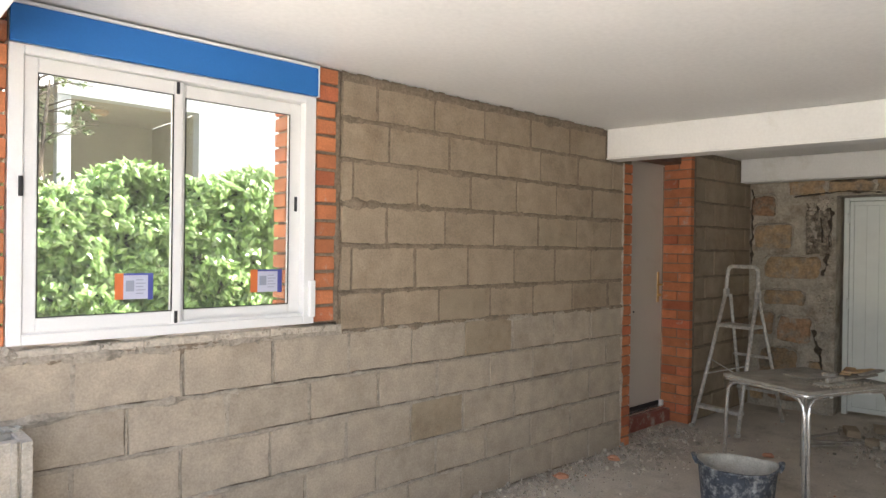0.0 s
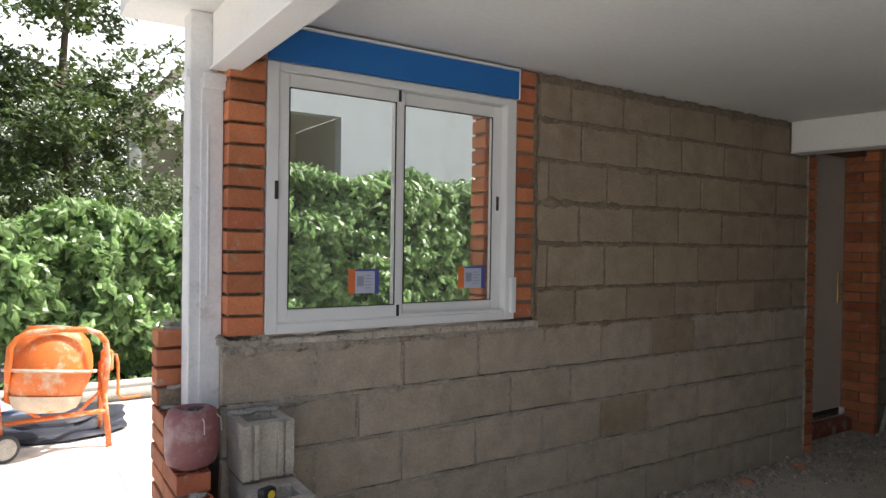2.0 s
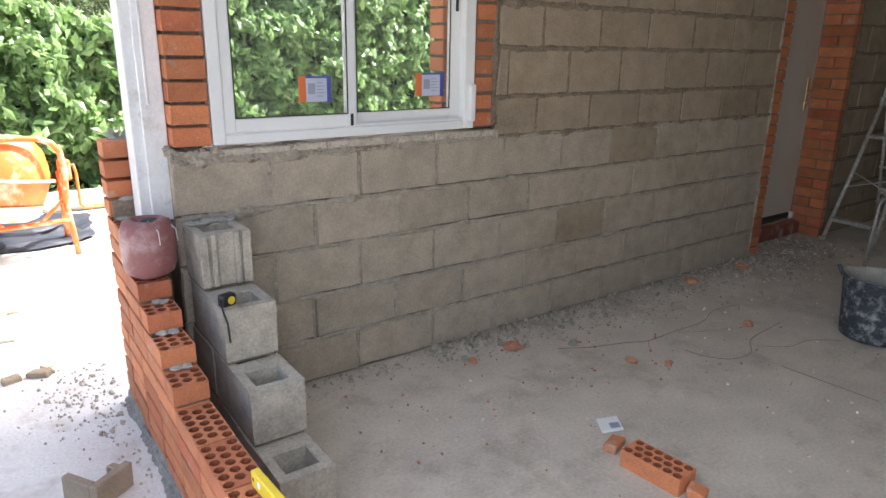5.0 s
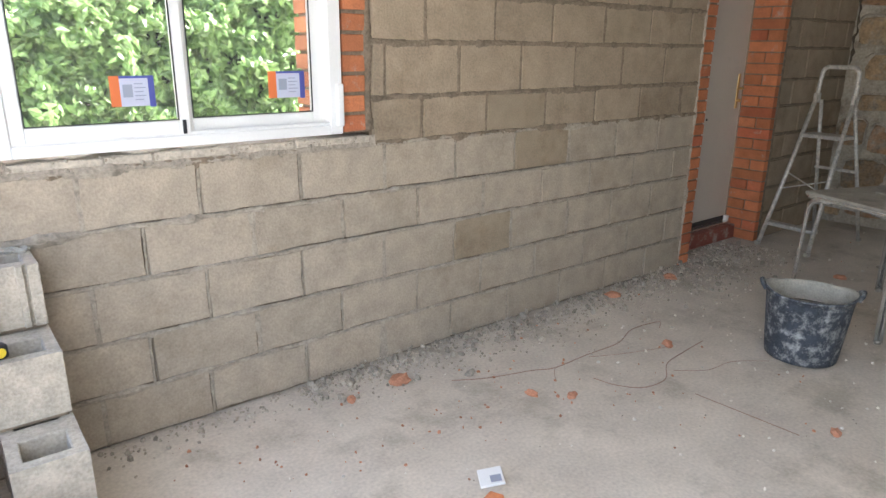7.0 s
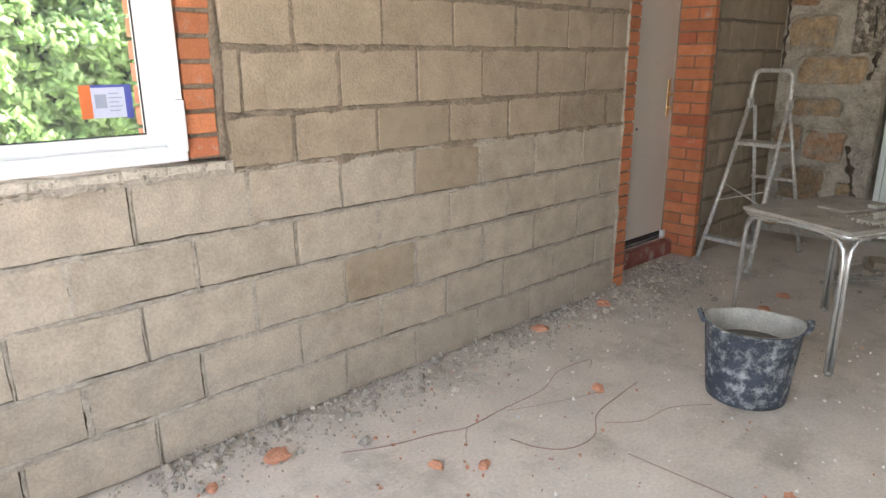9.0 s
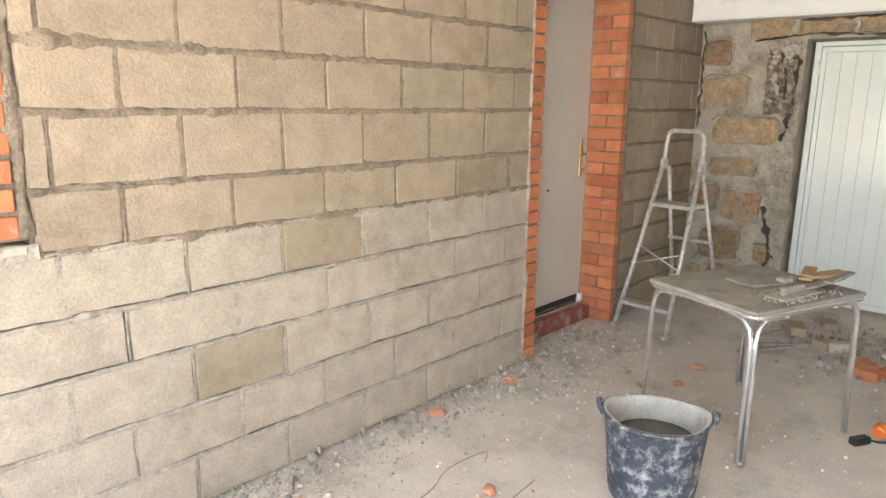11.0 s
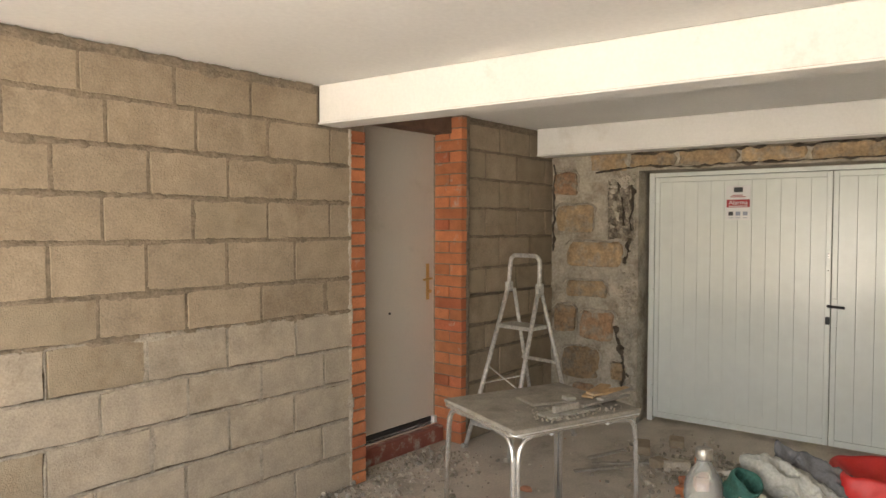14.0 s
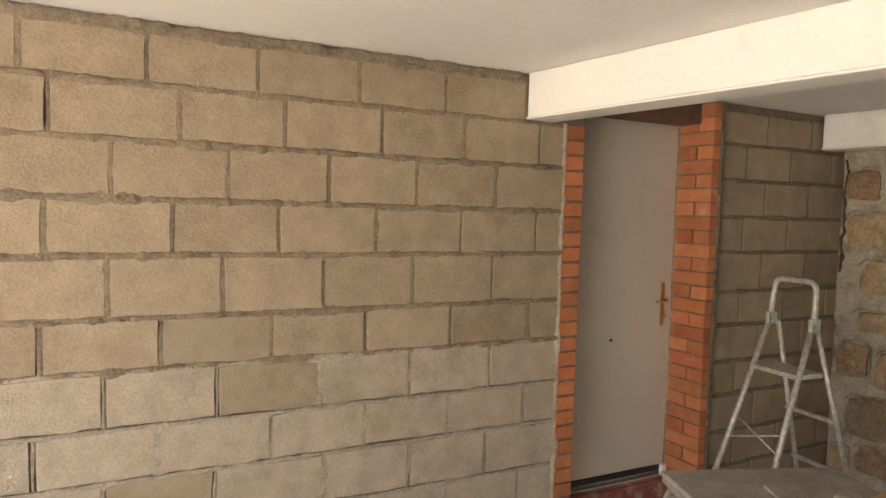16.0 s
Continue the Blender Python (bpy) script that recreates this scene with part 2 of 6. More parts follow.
IVY = leaf_mat("creeper_leaves", (0.175, 0.28, 0.095), (0.31, 0.48, 0.12), 0.55)
TREELEAF = leaf_mat("tree_leaves", (0.08, 0.12, 0.04), (0.17, 0.25, 0.045))
# near-black colour standing for the shade deep between the hedge's leaves
GAPSHADE = mat("hedge_gap_shade", (0.02, 0.035, 0.012), 0.9, vary=0.5, scale=5, bump=0.8)


def glass_mat(name, tint, haze):
    m = bpy.data.materials.new(name)
    m.use_nodes = True
    t = m.node_tree
    t.nodes.remove(t.nodes["Principled BSDF"])
    N, L = t.nodes.new, t.links.new
    tr, gl, fr, mx, df, mh = (N(k) for k in ("ShaderNodeBsdfTransparent", "ShaderNodeBsdfGlossy", "ShaderNodeFresnel", "ShaderNodeMixShader", "ShaderNodeBsdfDiffuse", "ShaderNodeMixShader"))
    tr.inputs[0].default_value = (*tint, 1)
    gl.inputs["Roughness"].default_value = 0.02
    fr.inputs[0].default_value = 1.5
    df.inputs[0].default_value = (0.6, 0.6, 0.58, 1)
    mh.inputs[0].default_value = haze
    L(tr.outputs[0], mh.inputs[1])
    L(df.outputs[0], mh.inputs[2])
    L(fr.outputs[0], mx.inputs[0])
    L(mh.outputs[0], mx.inputs[1])
    L(gl.outputs[0], mx.inputs[2])
    L(mx.outputs[0], t.nodes["Material Output"].inputs[0])
    return m


GLASS = glass_mat("window_glass", (0.93, 0.95, 0.94), 0.05)
BOTTLEGLASS = glass_mat("dusty_clear_bottle", (0.84, 0.86, 0.84), 0.26)


# ---- mesh helpers ----
R = random.Random(7)


def box(bm, x0, x1, y0, y1, z0, z1, m=None):
    r = bmesh.ops.create_cube(bm, size=1.0)
    M = Matrix.Translation(((x0 + x1) / 2, (y0 + y1) / 2, (z0 + z1) / 2)) @ Matrix.Diagonal((x1 - x0, y1 - y0, z1 - z0, 1))
    bmesh.ops.transform(bm, matrix=(m @ M) if m else M, verts=r["verts"])
    return bm


def bevelled(bm, w=0.004, seg=1):
    bmesh.ops.bevel(bm, geom=bm.edges[:], offset=w, segments=seg, affect="EDGES", profile=0.5)
    return bm


def bbox(x0, x1, y0, y1, z0, z1, w=0.004, seg=1):
    return bevelled(box(bmesh.new(), x0, x1, y0, y1, z0, z1), w, seg)


def tube(bm, pts, r, n=8, caps=True):
    """A round tube through the points."""
    pts = [Vector(p) for p in pts]
    rings = []
    side = None
    for i, p in enumerate(pts):
        d = (pts[min(i + 1, len(pts) - 1)] - pts[max(i - 1, 0)]).normalized()
        if side is None:
            side = d.orthogonal().normalized()
        side = (side - d * side.dot(d)).normalized()
        up = d.cross(side)
        rr = r[i] if isinstance(r, (list, tuple)) else r
        rings.append([bm.verts.new(p + rr * (math.cos(a) * side + math.sin(a) * up)) for a in (2 * math.pi * k / n for k in range(n))])
    for a, b in zip(rings, rings[1:]):
        for k in range(n):
            bm.faces.new((a[k], a[(k + 1) % n], b[(k + 1) % n], b[k])).smooth = True
    if caps:
        bm.faces.new(rings[0][::-1])
        bm.faces.new(rings[-1])
    return bm


def lathe(bm, prof, n=32, close=True):
    """Turn a profile of (radius, height) about z."""
    rings = [[bm.verts.new((r * math.cos(2 * math.pi * k / n), r * math.sin(2 * math.pi * k / n), z)) for k in range(n)] for r, z in prof]
    for a, b in zip(rings, rings[1:]):
        for k in range(n):
            bm.faces.new((a[k], a[(k + 1) % n], b[(k + 1) % n], b[k])).smooth = True
    if close:
        bm.faces.new(rings[0][::-1])
        bm.faces.new(rings[-1])
    return bm


def mesh_of(name, bm, material):
    bmesh.ops.recalc_face_normals(bm, faces=bm.faces[:])
    me = bpy.data.meshes.new(name)
    bm.to_mesh(me)
    bm.free()
    me.materials.append(material)
    return me


def part(name, bm, material, parent, label="", m=None):
    ob = new(name, mesh_of(name, bm, material))
    ob.parent = parent
    if m:
        ob.matrix_basis = m
    if label:
        ob["label"] = label
    return ob


def piece(name, me, parent, m):
    ob = new(name, me)
    ob.parent = parent
    ob.matrix_basis = m
    return ob


def thing(name, m, label, category, group="", kind=""):
    ob = new(name)
    ob.empty_display_size = 0.05
    ob.matrix_basis = m
    return tagged(ob, label, category, group, kind)


def solid(name, bm, material, label, category, kind="", m=None, group=""):
    ob = new(name, mesh_of(name, bm, material))
    if m:
        ob.matrix_basis = m
    return tagged(ob, label, category, group, kind)


def roughen(bm, amount, scale, seed=0.0):
    for v in bm.verts:
        v.co += amount * noise.noise_vector(v.co * scale + Vector((seed, seed * 1.7, 0)))
    return bm


def lump(rx, ry, rz, seed, rough=0.35, sub=1):
    bm = bmesh.new()
    bmesh.ops.create_icosphere(bm, subdivisions=sub, radius=1.0)
    for v in bm.verts:
        v.co *= 1 + rough * noise.noise(v.co * 1.6 + Vector((seed, seed * 3.1, -seed)))
        v.co = Vector((v.co.x * rx, v.co.y * ry, v.co.z * rz))
    return bm


def joined_lumps(places, sub=1):
    """Many small stones as one mesh; places: (x, y, z, size)."""
    V, F = [], []
    base = []
    for s in range(6):
        bm = lump(1, 1, 0.75, s * 2.7 + 0.3, 0.5, 1)
        bm.verts.index_update()
        base.append(([v.co.copy() for v in bm.verts], [[v.index for v in f.verts] for f in bm.faces]))
        bm.free()
    for x, y, z, s in places:
        vs, fs = base[R.randrange(6)]
        e = Euler((R.uniform(0, 6), R.uniform(0, 6), R.uniform(0, 6))).to_matrix()
        o = len(V)
        V += [tuple(e @ v * s + Vector((x, y, z))) for v in vs]
        F += [[i + o for i in f] for f in fs]
    me = bpy.data.meshes.new("stones")
    me.from_pydata(V, [], F)
    return me


def text_mesh(word, size):
    cu = bpy.data.curves.new("word", "FONT")
    cu.body, cu.size, cu.align_x, cu.align_y, cu.extrude = word, size, "CENTER", "CENTER", 0.0004
    ob = bpy.data.objects.new("word", cu)
    scene.collection.objects.link(ob)
    me = bpy.data.meshes.new_from_object(ob.evaluated_get(bpy.context.evaluated_depsgraph_get()))
    bpy.data.objects.remove(ob)
    return me


# ---- large structure ----
YW = 2.895                     # room face of the long block wall
CEILZ = 2.428
BEDS = (0.0, 0.215, 0.430, 0.662, 0.868, 1.092, 1.294, 1.535, 1.750, 1.972, 2.185, 2.382)

solid("floor", box(bmesh.new(), 0.345, 8.1, -3.6, 3.3, -0.12, 0.0), FLOOR, "dusty grey concrete floor with stains", "floor", "structure")
bm = box(bmesh.new(), 0.10, 8.2, -3.7, 3.22, CEILZ, CEILZ + 0.30)
solid("ceiling", bm, CEIL, "smooth white plaster ceiling", "ceiling", "structure")


def about(x, y, turn):
    """A turn about an upright line."""
    return pose(x, y, 0, 0, 0, turn) @ pose(-x, -y, 0)


def beam(name, x0, x1, y0, y1, z0, label, turn=0):
    ob = tagged(new(name), label, "beam", kind="structure")
    ob.matrix_basis = about(x0, y1, turn)
    part("casing", bbox(x0, x1, y0, y1, z0 + 0.012, CEILZ - 0.002, 0.004), WHITE, ob)
    part("lower_flange", bbox(x0 - 0.012, x1 + 0.012, y0, y1, z0, z0 + 0.012, 0.003), WHITE, ob)
    return ob


beam("trim_beam_middle", 4.395, 4.55, -2.45, YW - 0.005, 2.2, "white boxed ceiling beam across the room", 7.2)
beam("trim_beam_rear", 6.70, 6.85, -2.45, 2.895, 2.2, "white boxed ceiling beam beside the stone wall", 6)
beam("trim_beam_open_side", 0.395, 0.485, -1.348, 2.94, 2.2, "white painted beam along the open side")

# long wall of concrete blocks
wall = tagged(new("wall_long"), "unplastered grey concrete block wall with rough mortar joints", "wall", kind="structure")
part("wall_core", box(bmesh.new(), 0.432, 4.64, YW + 0.020, 3.07, 0, 1.092), MORTAR, wall)
part("wall_core", box(bmesh.new(), 2.035, 4.64, YW + 0.020, 3.07, 1.0925, CEILZ - 0.001), MORTAR, wall)

block_cache = {}


def block_mesh(length, height, variant, material=None):
    """A concrete block seen from -y: worn, uneven edges."""
    material = material or CONCRETE
    key = (round(length, 2), round(height, 2), variant, material.name)
    if key not in block_cache:
        nx, nz = max(3, round(length / 0.055)), 4
        xs = [-length / 2, -length / 2 + 0.005] + [-length / 2 + 0.005 + (length - 0.010) * i / nx for i in range(1, nx)] + [length / 2 - 0.005, length / 2]
        zs = [-height / 2, -height / 2 + 0.005] + [-height / 2 + 0.005 + (height - 0.010) * i / nz for i in range(1, nz)] + [height / 2 - 0.005, height / 2]
        bm = bmesh.new()
        g = {}
        for i, x in enumerate(xs):
            for j, z in enumerate(zs):
                edge = i in (0, len(xs) - 1) or j in (0, len(zs) - 1)
                w = noise.noise_vector(Vector((x * 22, variant * 9.3 + height, z * 22)))
                y = 0.018 if edge else -0.001 + 0.0012 * w.y
                u = noise.noise_vector(Vector((x * 7, variant * 5.1, z * 7)))
                g[i, j] = bm.verts.new((x + 0.005 * w.x + 0.004 * u.x, y, z + 0.0045 * w.z + 0.006 * u.z))
        for i in range(len(xs) - 1):
            for j in range(len(zs) - 1):
                bm.faces.new((g[i, j], g[i + 1, j], g[i + 1, j + 1], g[i, j + 1]))
        block_cache[key] = mesh_of("concrete_block", bm, material)
    return block_cache[key]


COURSES = (
    (0.425, 0.800, 1.220, 1.661, 2.079, 2.511, 2.925, 3.360, 3.790, 4.215, 4.637),
    (0.425, 0.575, 0.998, 1.442, 1.859, 2.286, 2.718, 3.130, 3.562, 3.994, 4.412, 4.637),
    (0.425, 0.820, 1.243, 1.661, 2.095, 2.526, 2.935, 3.390, 3.800, 4.215, 4.637),
    (0.425, 0.600, 1.022, 1.452, 1.874, 2.297, 2.722, 3.160, 3.577, 3.995, 4.431, 4.637),
    (0.425, 0.820, 1.245, 1.675, 2.103, 2.528, 2.940, 3.372, 3.797, 4.226, 4.637),
    (2.042, 2.321, 2.730, 3.155, 3.575, 4.003, 4.441, 4.637),
    (2.042, 2.112, 2.542, 2.960, 3.377, 3.797, 4.225, 4.637),
    (2.042, 2.338, 2.769, 3.182, 3.612, 4.046, 4.475, 4.637),
    (2.042, 2.117, 2.556, 2.973, 3.395, 3.809, 4.229, 4.637),
    (2.042, 2.353, 2.793, 3.203, 3.632, 4.050, 4.481, 4.637),
    (2.042, 2.265, 2.677, 3.090, 3.523, 3.945, 4.390))
BROWN = {(5, 2.730), (4, 2.940), (2, 2.526), (7, 3.612)}
joints = []
for c in range(11):
    z0, z1 = BEDS[c], BEDS[c + 1]
    xs = COURSES[c]
    for a, b in zip(xs, xs[1:]):
        L_, H_ = b - a - R.uniform(0.008, 0.013), z1 - z0 - R.uniform(0.010, 0.015)
        me = block_mesh(L_, H_, R.randrange(4), BROWNBLOCK if (c, a) in BROWN else GREYBLOCK if c < 5 else CONCRETE)
        piece("concrete_block", me, wall, pose((a + b) / 2, YW + R.uniform(-0.0015, 0.002), (z0 + z1) / 2 + 0.004, R.uniform(-0.3, 0.3), R.uniform(-0.35, 0.35), R.uniform(-0.3, 0.3)))
        joints.append((b, z0, z1))


def mortar_strip(bm, p, q, w, y, seed, bulge=0.006, upper=1.0):
    """An uneven smear of joint mortar from p to q, as (x, z), on the plane y."""
    d = Vector((q[0] - p[0], q[1] - p[1]))
    n = max(2, int(d.length / 0.014))
    d.normalize()
    s = Vector((-d.y, d.x))
    prev = None
    for i in range(n + 1):
        f = i / n
        c = Vector((p[0] + (q[0] - p[0]) * f, p[1] + (q[1] - p[1]) * f))
        k = noise.noise(Vector((c.x * 9, c.y * 9, seed)))
        k2 = noise.noise(Vector((c.x * 23, c.y * 23, seed + 5)))
        k3 = max(0, noise.noise(Vector((c.x * 5, c.y * 5, seed + 9))) - 0.02)
        k5 = noise.noise(Vector((c.x * 61, c.y * 61, seed + 33)))
        c = c + s * 0.006 * k
        k4 = max(0, noise.noise(Vector((c.x * 13, c.y * 13, seed + 21))) - 0.1)
        hw, lo = upper * w * (0.55 + 0.45 * k2 + 0.9 * k3 + 0.9 * k4 + 0.35 * k5), w * (0.55 + 0.45 * k + 1.5 * k3 + 1.0 * k4 - 0.4 * k5)
        yy = y - bulge * (0.6 + 1.4 * k2 + 0.8 * k + 1.6 * k3 + 0.9 * k5)
        a, b, e = c + s * hw, c, c - s * lo
        ring = [bm.verts.new((a.x, y + 0.003, a.y)), bm.verts.new((b.x, yy, b.y)), bm.verts.new((e.x, y + 0.003, e.y))]
        if prev:
            for m_ in range(2):
                bm.faces.new((prev[m_], ring[m_], ring[m_ + 1], prev[m_ + 1])).smooth = True
        prev = ring


for low in (True, False):
    bm = bmesh.new()
    for i, z in enumerate(BEDS):
        if z > 0.1 and (z < 1.0) == low:
            mortar_strip(bm, (0.43 if z < 1.1 else 2.04, z + 0.004), (4.635 if z < 2.3 else 4.39, z + 0.004), 0.0145 if low else 0.026, YW + 0.002, i * 3.3, 0.010 if low else 0.008, 0.5 if low else 0.8)
    for k, (x, z0, z1) in enumerate(joints):
        if x < 4.6 and (z0 < 0.9) == low:
            mortar_strip(bm, (x, z0 + 0.006), (x, z1 - 0.004), 0.0085 if low else 0.0135, YW + 0.004, k * 1.3, 0.0045 if low else 0.002)
    part("bed_mortar", bm, GREYMORTAR if low else MORTAR, wall, "pale grey joint mortar" if low else "rough brown-grey joint mortar")
# thin smears over the block edges, and beds that squeezed out
SQUEEZED = ((1.752, 2.05, 4.62, 0.026, 61), (1.972, 2.9, 4.62, 0.018, 67), (1.537, 2.05, 2.9, 0.02, 71), (1.294, 2.05, 3.2, 0.017, 76), (2.185, 2.05, 2.7, 0.018, 83), (0.868, 0.45, 1.5, 0.018, 88), (1.092, 0.45, 2.0, 0.020, 93))
for low in (True, False):
    mortar_ = GREYMORTAR if low else MORTAR
    bm = bmesh.new()
    for i, z in enumerate(BEDS):
        if z > 0.1 and (z < 1.15) == low:
            mortar_strip(bm, (0.43 if z < 1.1 else 2.045, z + 0.002), (4.635 if z < 2.3 else 4.39, z + 0.002), 0.020, YW - 0.0008, i * 7.7 + 2, 0.0022, 0.4 if low else 1.0)
    for k, (x, z0, z1) in enumerate(joints):
        if x < 4.6 and k % 3 == 0 and (z0 < 1.0) == low:
            mortar_strip(bm, (x, z0 + 0.01), (x, z1 - 0.008), 0.024, YW - 0.0006, k * 2.9 + 1, 0.002)
    part("mortar_smear", bm, mortar_, wall, "mortar smeared thin over block edges")
    bm = bmesh.new()
    for z, x0, x1, w, s in SQUEEZED:
        if (z < 1.15) == low:
            mortar_strip(bm, (x0, z), (x1, z), w, YW + 0.001, s, 0.015)
    part("squeezed_mortar", bm, mortar_, wall, "thick wavy mortar squeezed out of the bed")
bm = bmesh.new()
mortar_strip(bm, (2.04, 2.402), (4.39, 2.402), 0.036, YW - 0.001, 40, 0.004)
mortar_strip(bm, (2.025, 1.16), (2.025, 2.40), 0.022, YW + 0.003, 44, 0.006)
part("edge_mortar", bm, MORTAR, wall, "smeared mortar along the wall's edges")
bm = bmesh.new()
mortar_strip(bm, (4.634, 0.02), (4.634, 2.2), 0.024, YW - 0.001, 47, 0.008)
part("end_pointing", bm, PALEMORTAR, wall, "pale mortar strip down the wall's end")

# sill: a ragged bed of mortar and brick chips
sill = tagged(new("window_sill_bed"), "ragged mortar bed with broken block slips under the window", "sill", kind="structure")
bm = bmesh.new()
bmesh.ops.create_grid(bm, x_segments=60, y_segments=8, size=0.5)
for v in bm.verts:
    x, y = 0.43 + (v.co.x + 0.5) * 1.62, YW - 0.006 + (v.co.y + 0.5) * 0.185
    v.co = Vector((x, y, 1.136 + 0.015 * noise.noise(Vector((x * 9, y * 14, 3))) + 0.006 * noise.noise(Vector((x * 30, y * 30, 8)))))
edge = [e for e in bm.edges if e.is_boundary]
r = bmesh.ops.extrude_edge_only(bm, edges=edge)
for v in [g for g in r["geom"] if isinstance(g, bmesh.types.BMVert)]:
    v.co.z = 1.086 + 0.016 * noise.noise(Vector((v.co.x * 14, 2, 0)))
    v.co.y += 0.010 * noise.noise(v.co * 16) - 0.004
part("bed", bm, GREYMORTAR, sill)
x = 0.62
while x < 2.0:
    l = R.uniform(0.14, 0.30)
    part("block_slip", roughen(bbox(x, min(x + l, 2.02), YW - 0.011, YW + 0.05, 1.106, 1.134 + R.uniform(-0.004, 0.006), 0.004), 0.004, 18, x), PALEMORTAR, sill)
    x += l + R.uniform(0.002, 0.010)


sill_bits = [(R.uniform(0.43, 2.02), YW - 0.006 + R.uniform(-0.006, 0.01), R.uniform(1.085, 1.135), R.uniform(0.004, 0.011)) for k in range(190)]
sill_bits += [(R.uniform(0.425, 0.62), YW + R.uniform(-0.01, 0.10), R.uniform(1.09, 1.150), R.uniform(0.010, 0.026)) for k in range(60)]
me = joined_lumps(sill_bits)
me.materials.append(GREYMORTAR)
ob = new("mortar_lumps", me)
ob.parent, ob["kind"] = sill, "stuff"


# bricks
def plain_brick(l, d, h, seed):
    return roughen(bbox(-l / 2, l / 2, -d / 2, d / 2, -h / 2, h / 2, 0.003), 0.002, 25, seed)


brick_meshes = {}


def brick_mesh(l, d, h):
    k = (round(l, 3), round(d, 3), round(h, 3), R.randrange(2))
    if k not in brick_meshes:
        brick_meshes[k] = mesh_of("brick", plain_brick(l, d, h, k[3] * 5.5), BRICK)
    return brick_meshes[k]


def brick_run(parent, x0, x1, y0, y1, z0, z1, pitch, joint, split=None, jitter=0.002):
    """Courses of bricks filling a box; split: lengths along x for alternate courses."""
    n = round((z1 - z0) / pitch)
    p = (z1 - z0) / n
    for i in range(n):
        z = z0 + (i + 0.5) * p
        cuts = [x0, x1] if not split else [x0] + [x for x in split[i % len(split)] if x0 < x < x1] + [x1]
        for a, b in zip(cuts, cuts[1:]):
            me = brick_mesh(b - a - (joint if split else 0), y1 - y0, p - joint)
            piece("brick", me, parent, pose((a + b) / 2 + R.uniform(-jitter, jitter), (y0 + y1) / 2 + R.uniform(-jitter, jitter), z, R.uniform(-0.6, 0.6), R.uniform(-0.8, 0.8), R.uniform(-0.8, 0.8)))


# jambs beside the window
jl = tagged(new("wall_jamb_window_outer_end"), "orange brick pier between window and post", "brick pier", kind="structure")
part("joint_mortar", box(bmesh.new(), 0.458, 0.585, YW + 0.016, 3.06, 1.15, CEILZ - 0.002), MORTAR, jl)
brick_run(jl, 0.443, 0.592, YW - 0.012, 3.065, 1.148, CEILZ - 0.004, 0.0875, 0.013)
jr = tagged(new("wall_jamb_window_inner_end"), "orange brick toothing beside the window", "brick pier", kind="structure")
part("joint_mortar", box(bmesh.new(), 1.905, 2.03, YW + 0.012, 3.06, 1.15, CEILZ - 0.002), MORTAR, jr)
brick_run(jr, 1.898, 2.008, YW - 0.002, 3.065, 1.15, CEILZ - 0.004, 0.0875, 0.016, jitter=0.009)

# outer leaf of bricks, seen through the window and beside the post
ol = tagged(new("wall_outer_leaf"), "orange facing brick leaf outside the block wall", "brick wall", kind="structure")
part("leaf_core", box(bmesh.new(), 0.60, 4.7, 3.09, 3.19, 0, 1.10), MORTAR, ol)
part("leaf_core", box(bmesh.new(), 0.347, 0.599, 3.088, 3.19, 0, 0.938), MORTAR, ol)
part("leaf_core", box(bmesh.new(), 1.85, 4.7, 3.09, 3.19, 1.10, CEILZ), MORTAR, ol)
brick_run(ol, 1.825, 2.30, 3.08, 3.20, 1.10, CEILZ, 0.0785, 0.013, split=((1.95, 2.19), (2.07,)))

# door recess
dr = tagged(new("wall_door_recess"), "recess walls round the door", "wall", kind="structure")
part("lintel", roughen(bbox(4.62, 5.80, 2.99, 3.24, 2.296, CEILZ - 0.004, 0.004), 0.004, 9), DARKWOOD, dr, "dark rough timber lintel")
part("backing", box(bmesh.new(), 4.60, 4.90, 3.075, 3.26, 0, 2.29), MORTAR, dr)
part("backing", box(bmesh.new(), 5.722, 7.3, 2.925, 3.26, 0, CEILZ - 0.005), MORTAR, dr)
jf = tagged(new("wall_jamb_door_near"), "narrow strip of orange bricks at the block wall's end", "brick pier", kind="structure")
part("joint_mortar", box(bmesh.new(), 4.645, 4.752, YW + 0.006, 3.07, 0, 2.29), MORTAR, jf)
brick_run(jf, 4.642, 4.758, YW - 0.004, 3.072, 0.0, 2.2, 0.0787, 0.012)
jd_ = tagged(new("wall_jamb_door_far"), "orange brick door jamb with mortar smears", "brick pier", kind="structure")
part("joint_mortar", box(bmesh.new(), 5.708, 5.80, YW + 0.002, 3.2, 0, CEILZ - 0.006), MORTAR, jd_)
n = 29
for i in range(n):
    z = (i + 0.5) * 2.415 / n
    cuts = (2.887, 3.01, 3.155) if i % 2 else (2.887, 3.155)
    for a, b in zip(cuts, cuts[1:]):
        piece("brick", brick_mesh(0.06, b - a - 0.009, 2.415 / n - 0.009), jd_, pose(5.728 + R.uniform(-0.003, 0.003), (a + b) / 2, z, R.uniform(-0.6, 0.6), 0, R.uniform(-1, 1)))
bm = bmesh.new()
mortar_strip(bm, (5.775, 0.0), (5.775, 2.41), 0.022, YW + 0.002, 71, 0.012)
part("edge_mortar", bm, MORTAR, jd_)

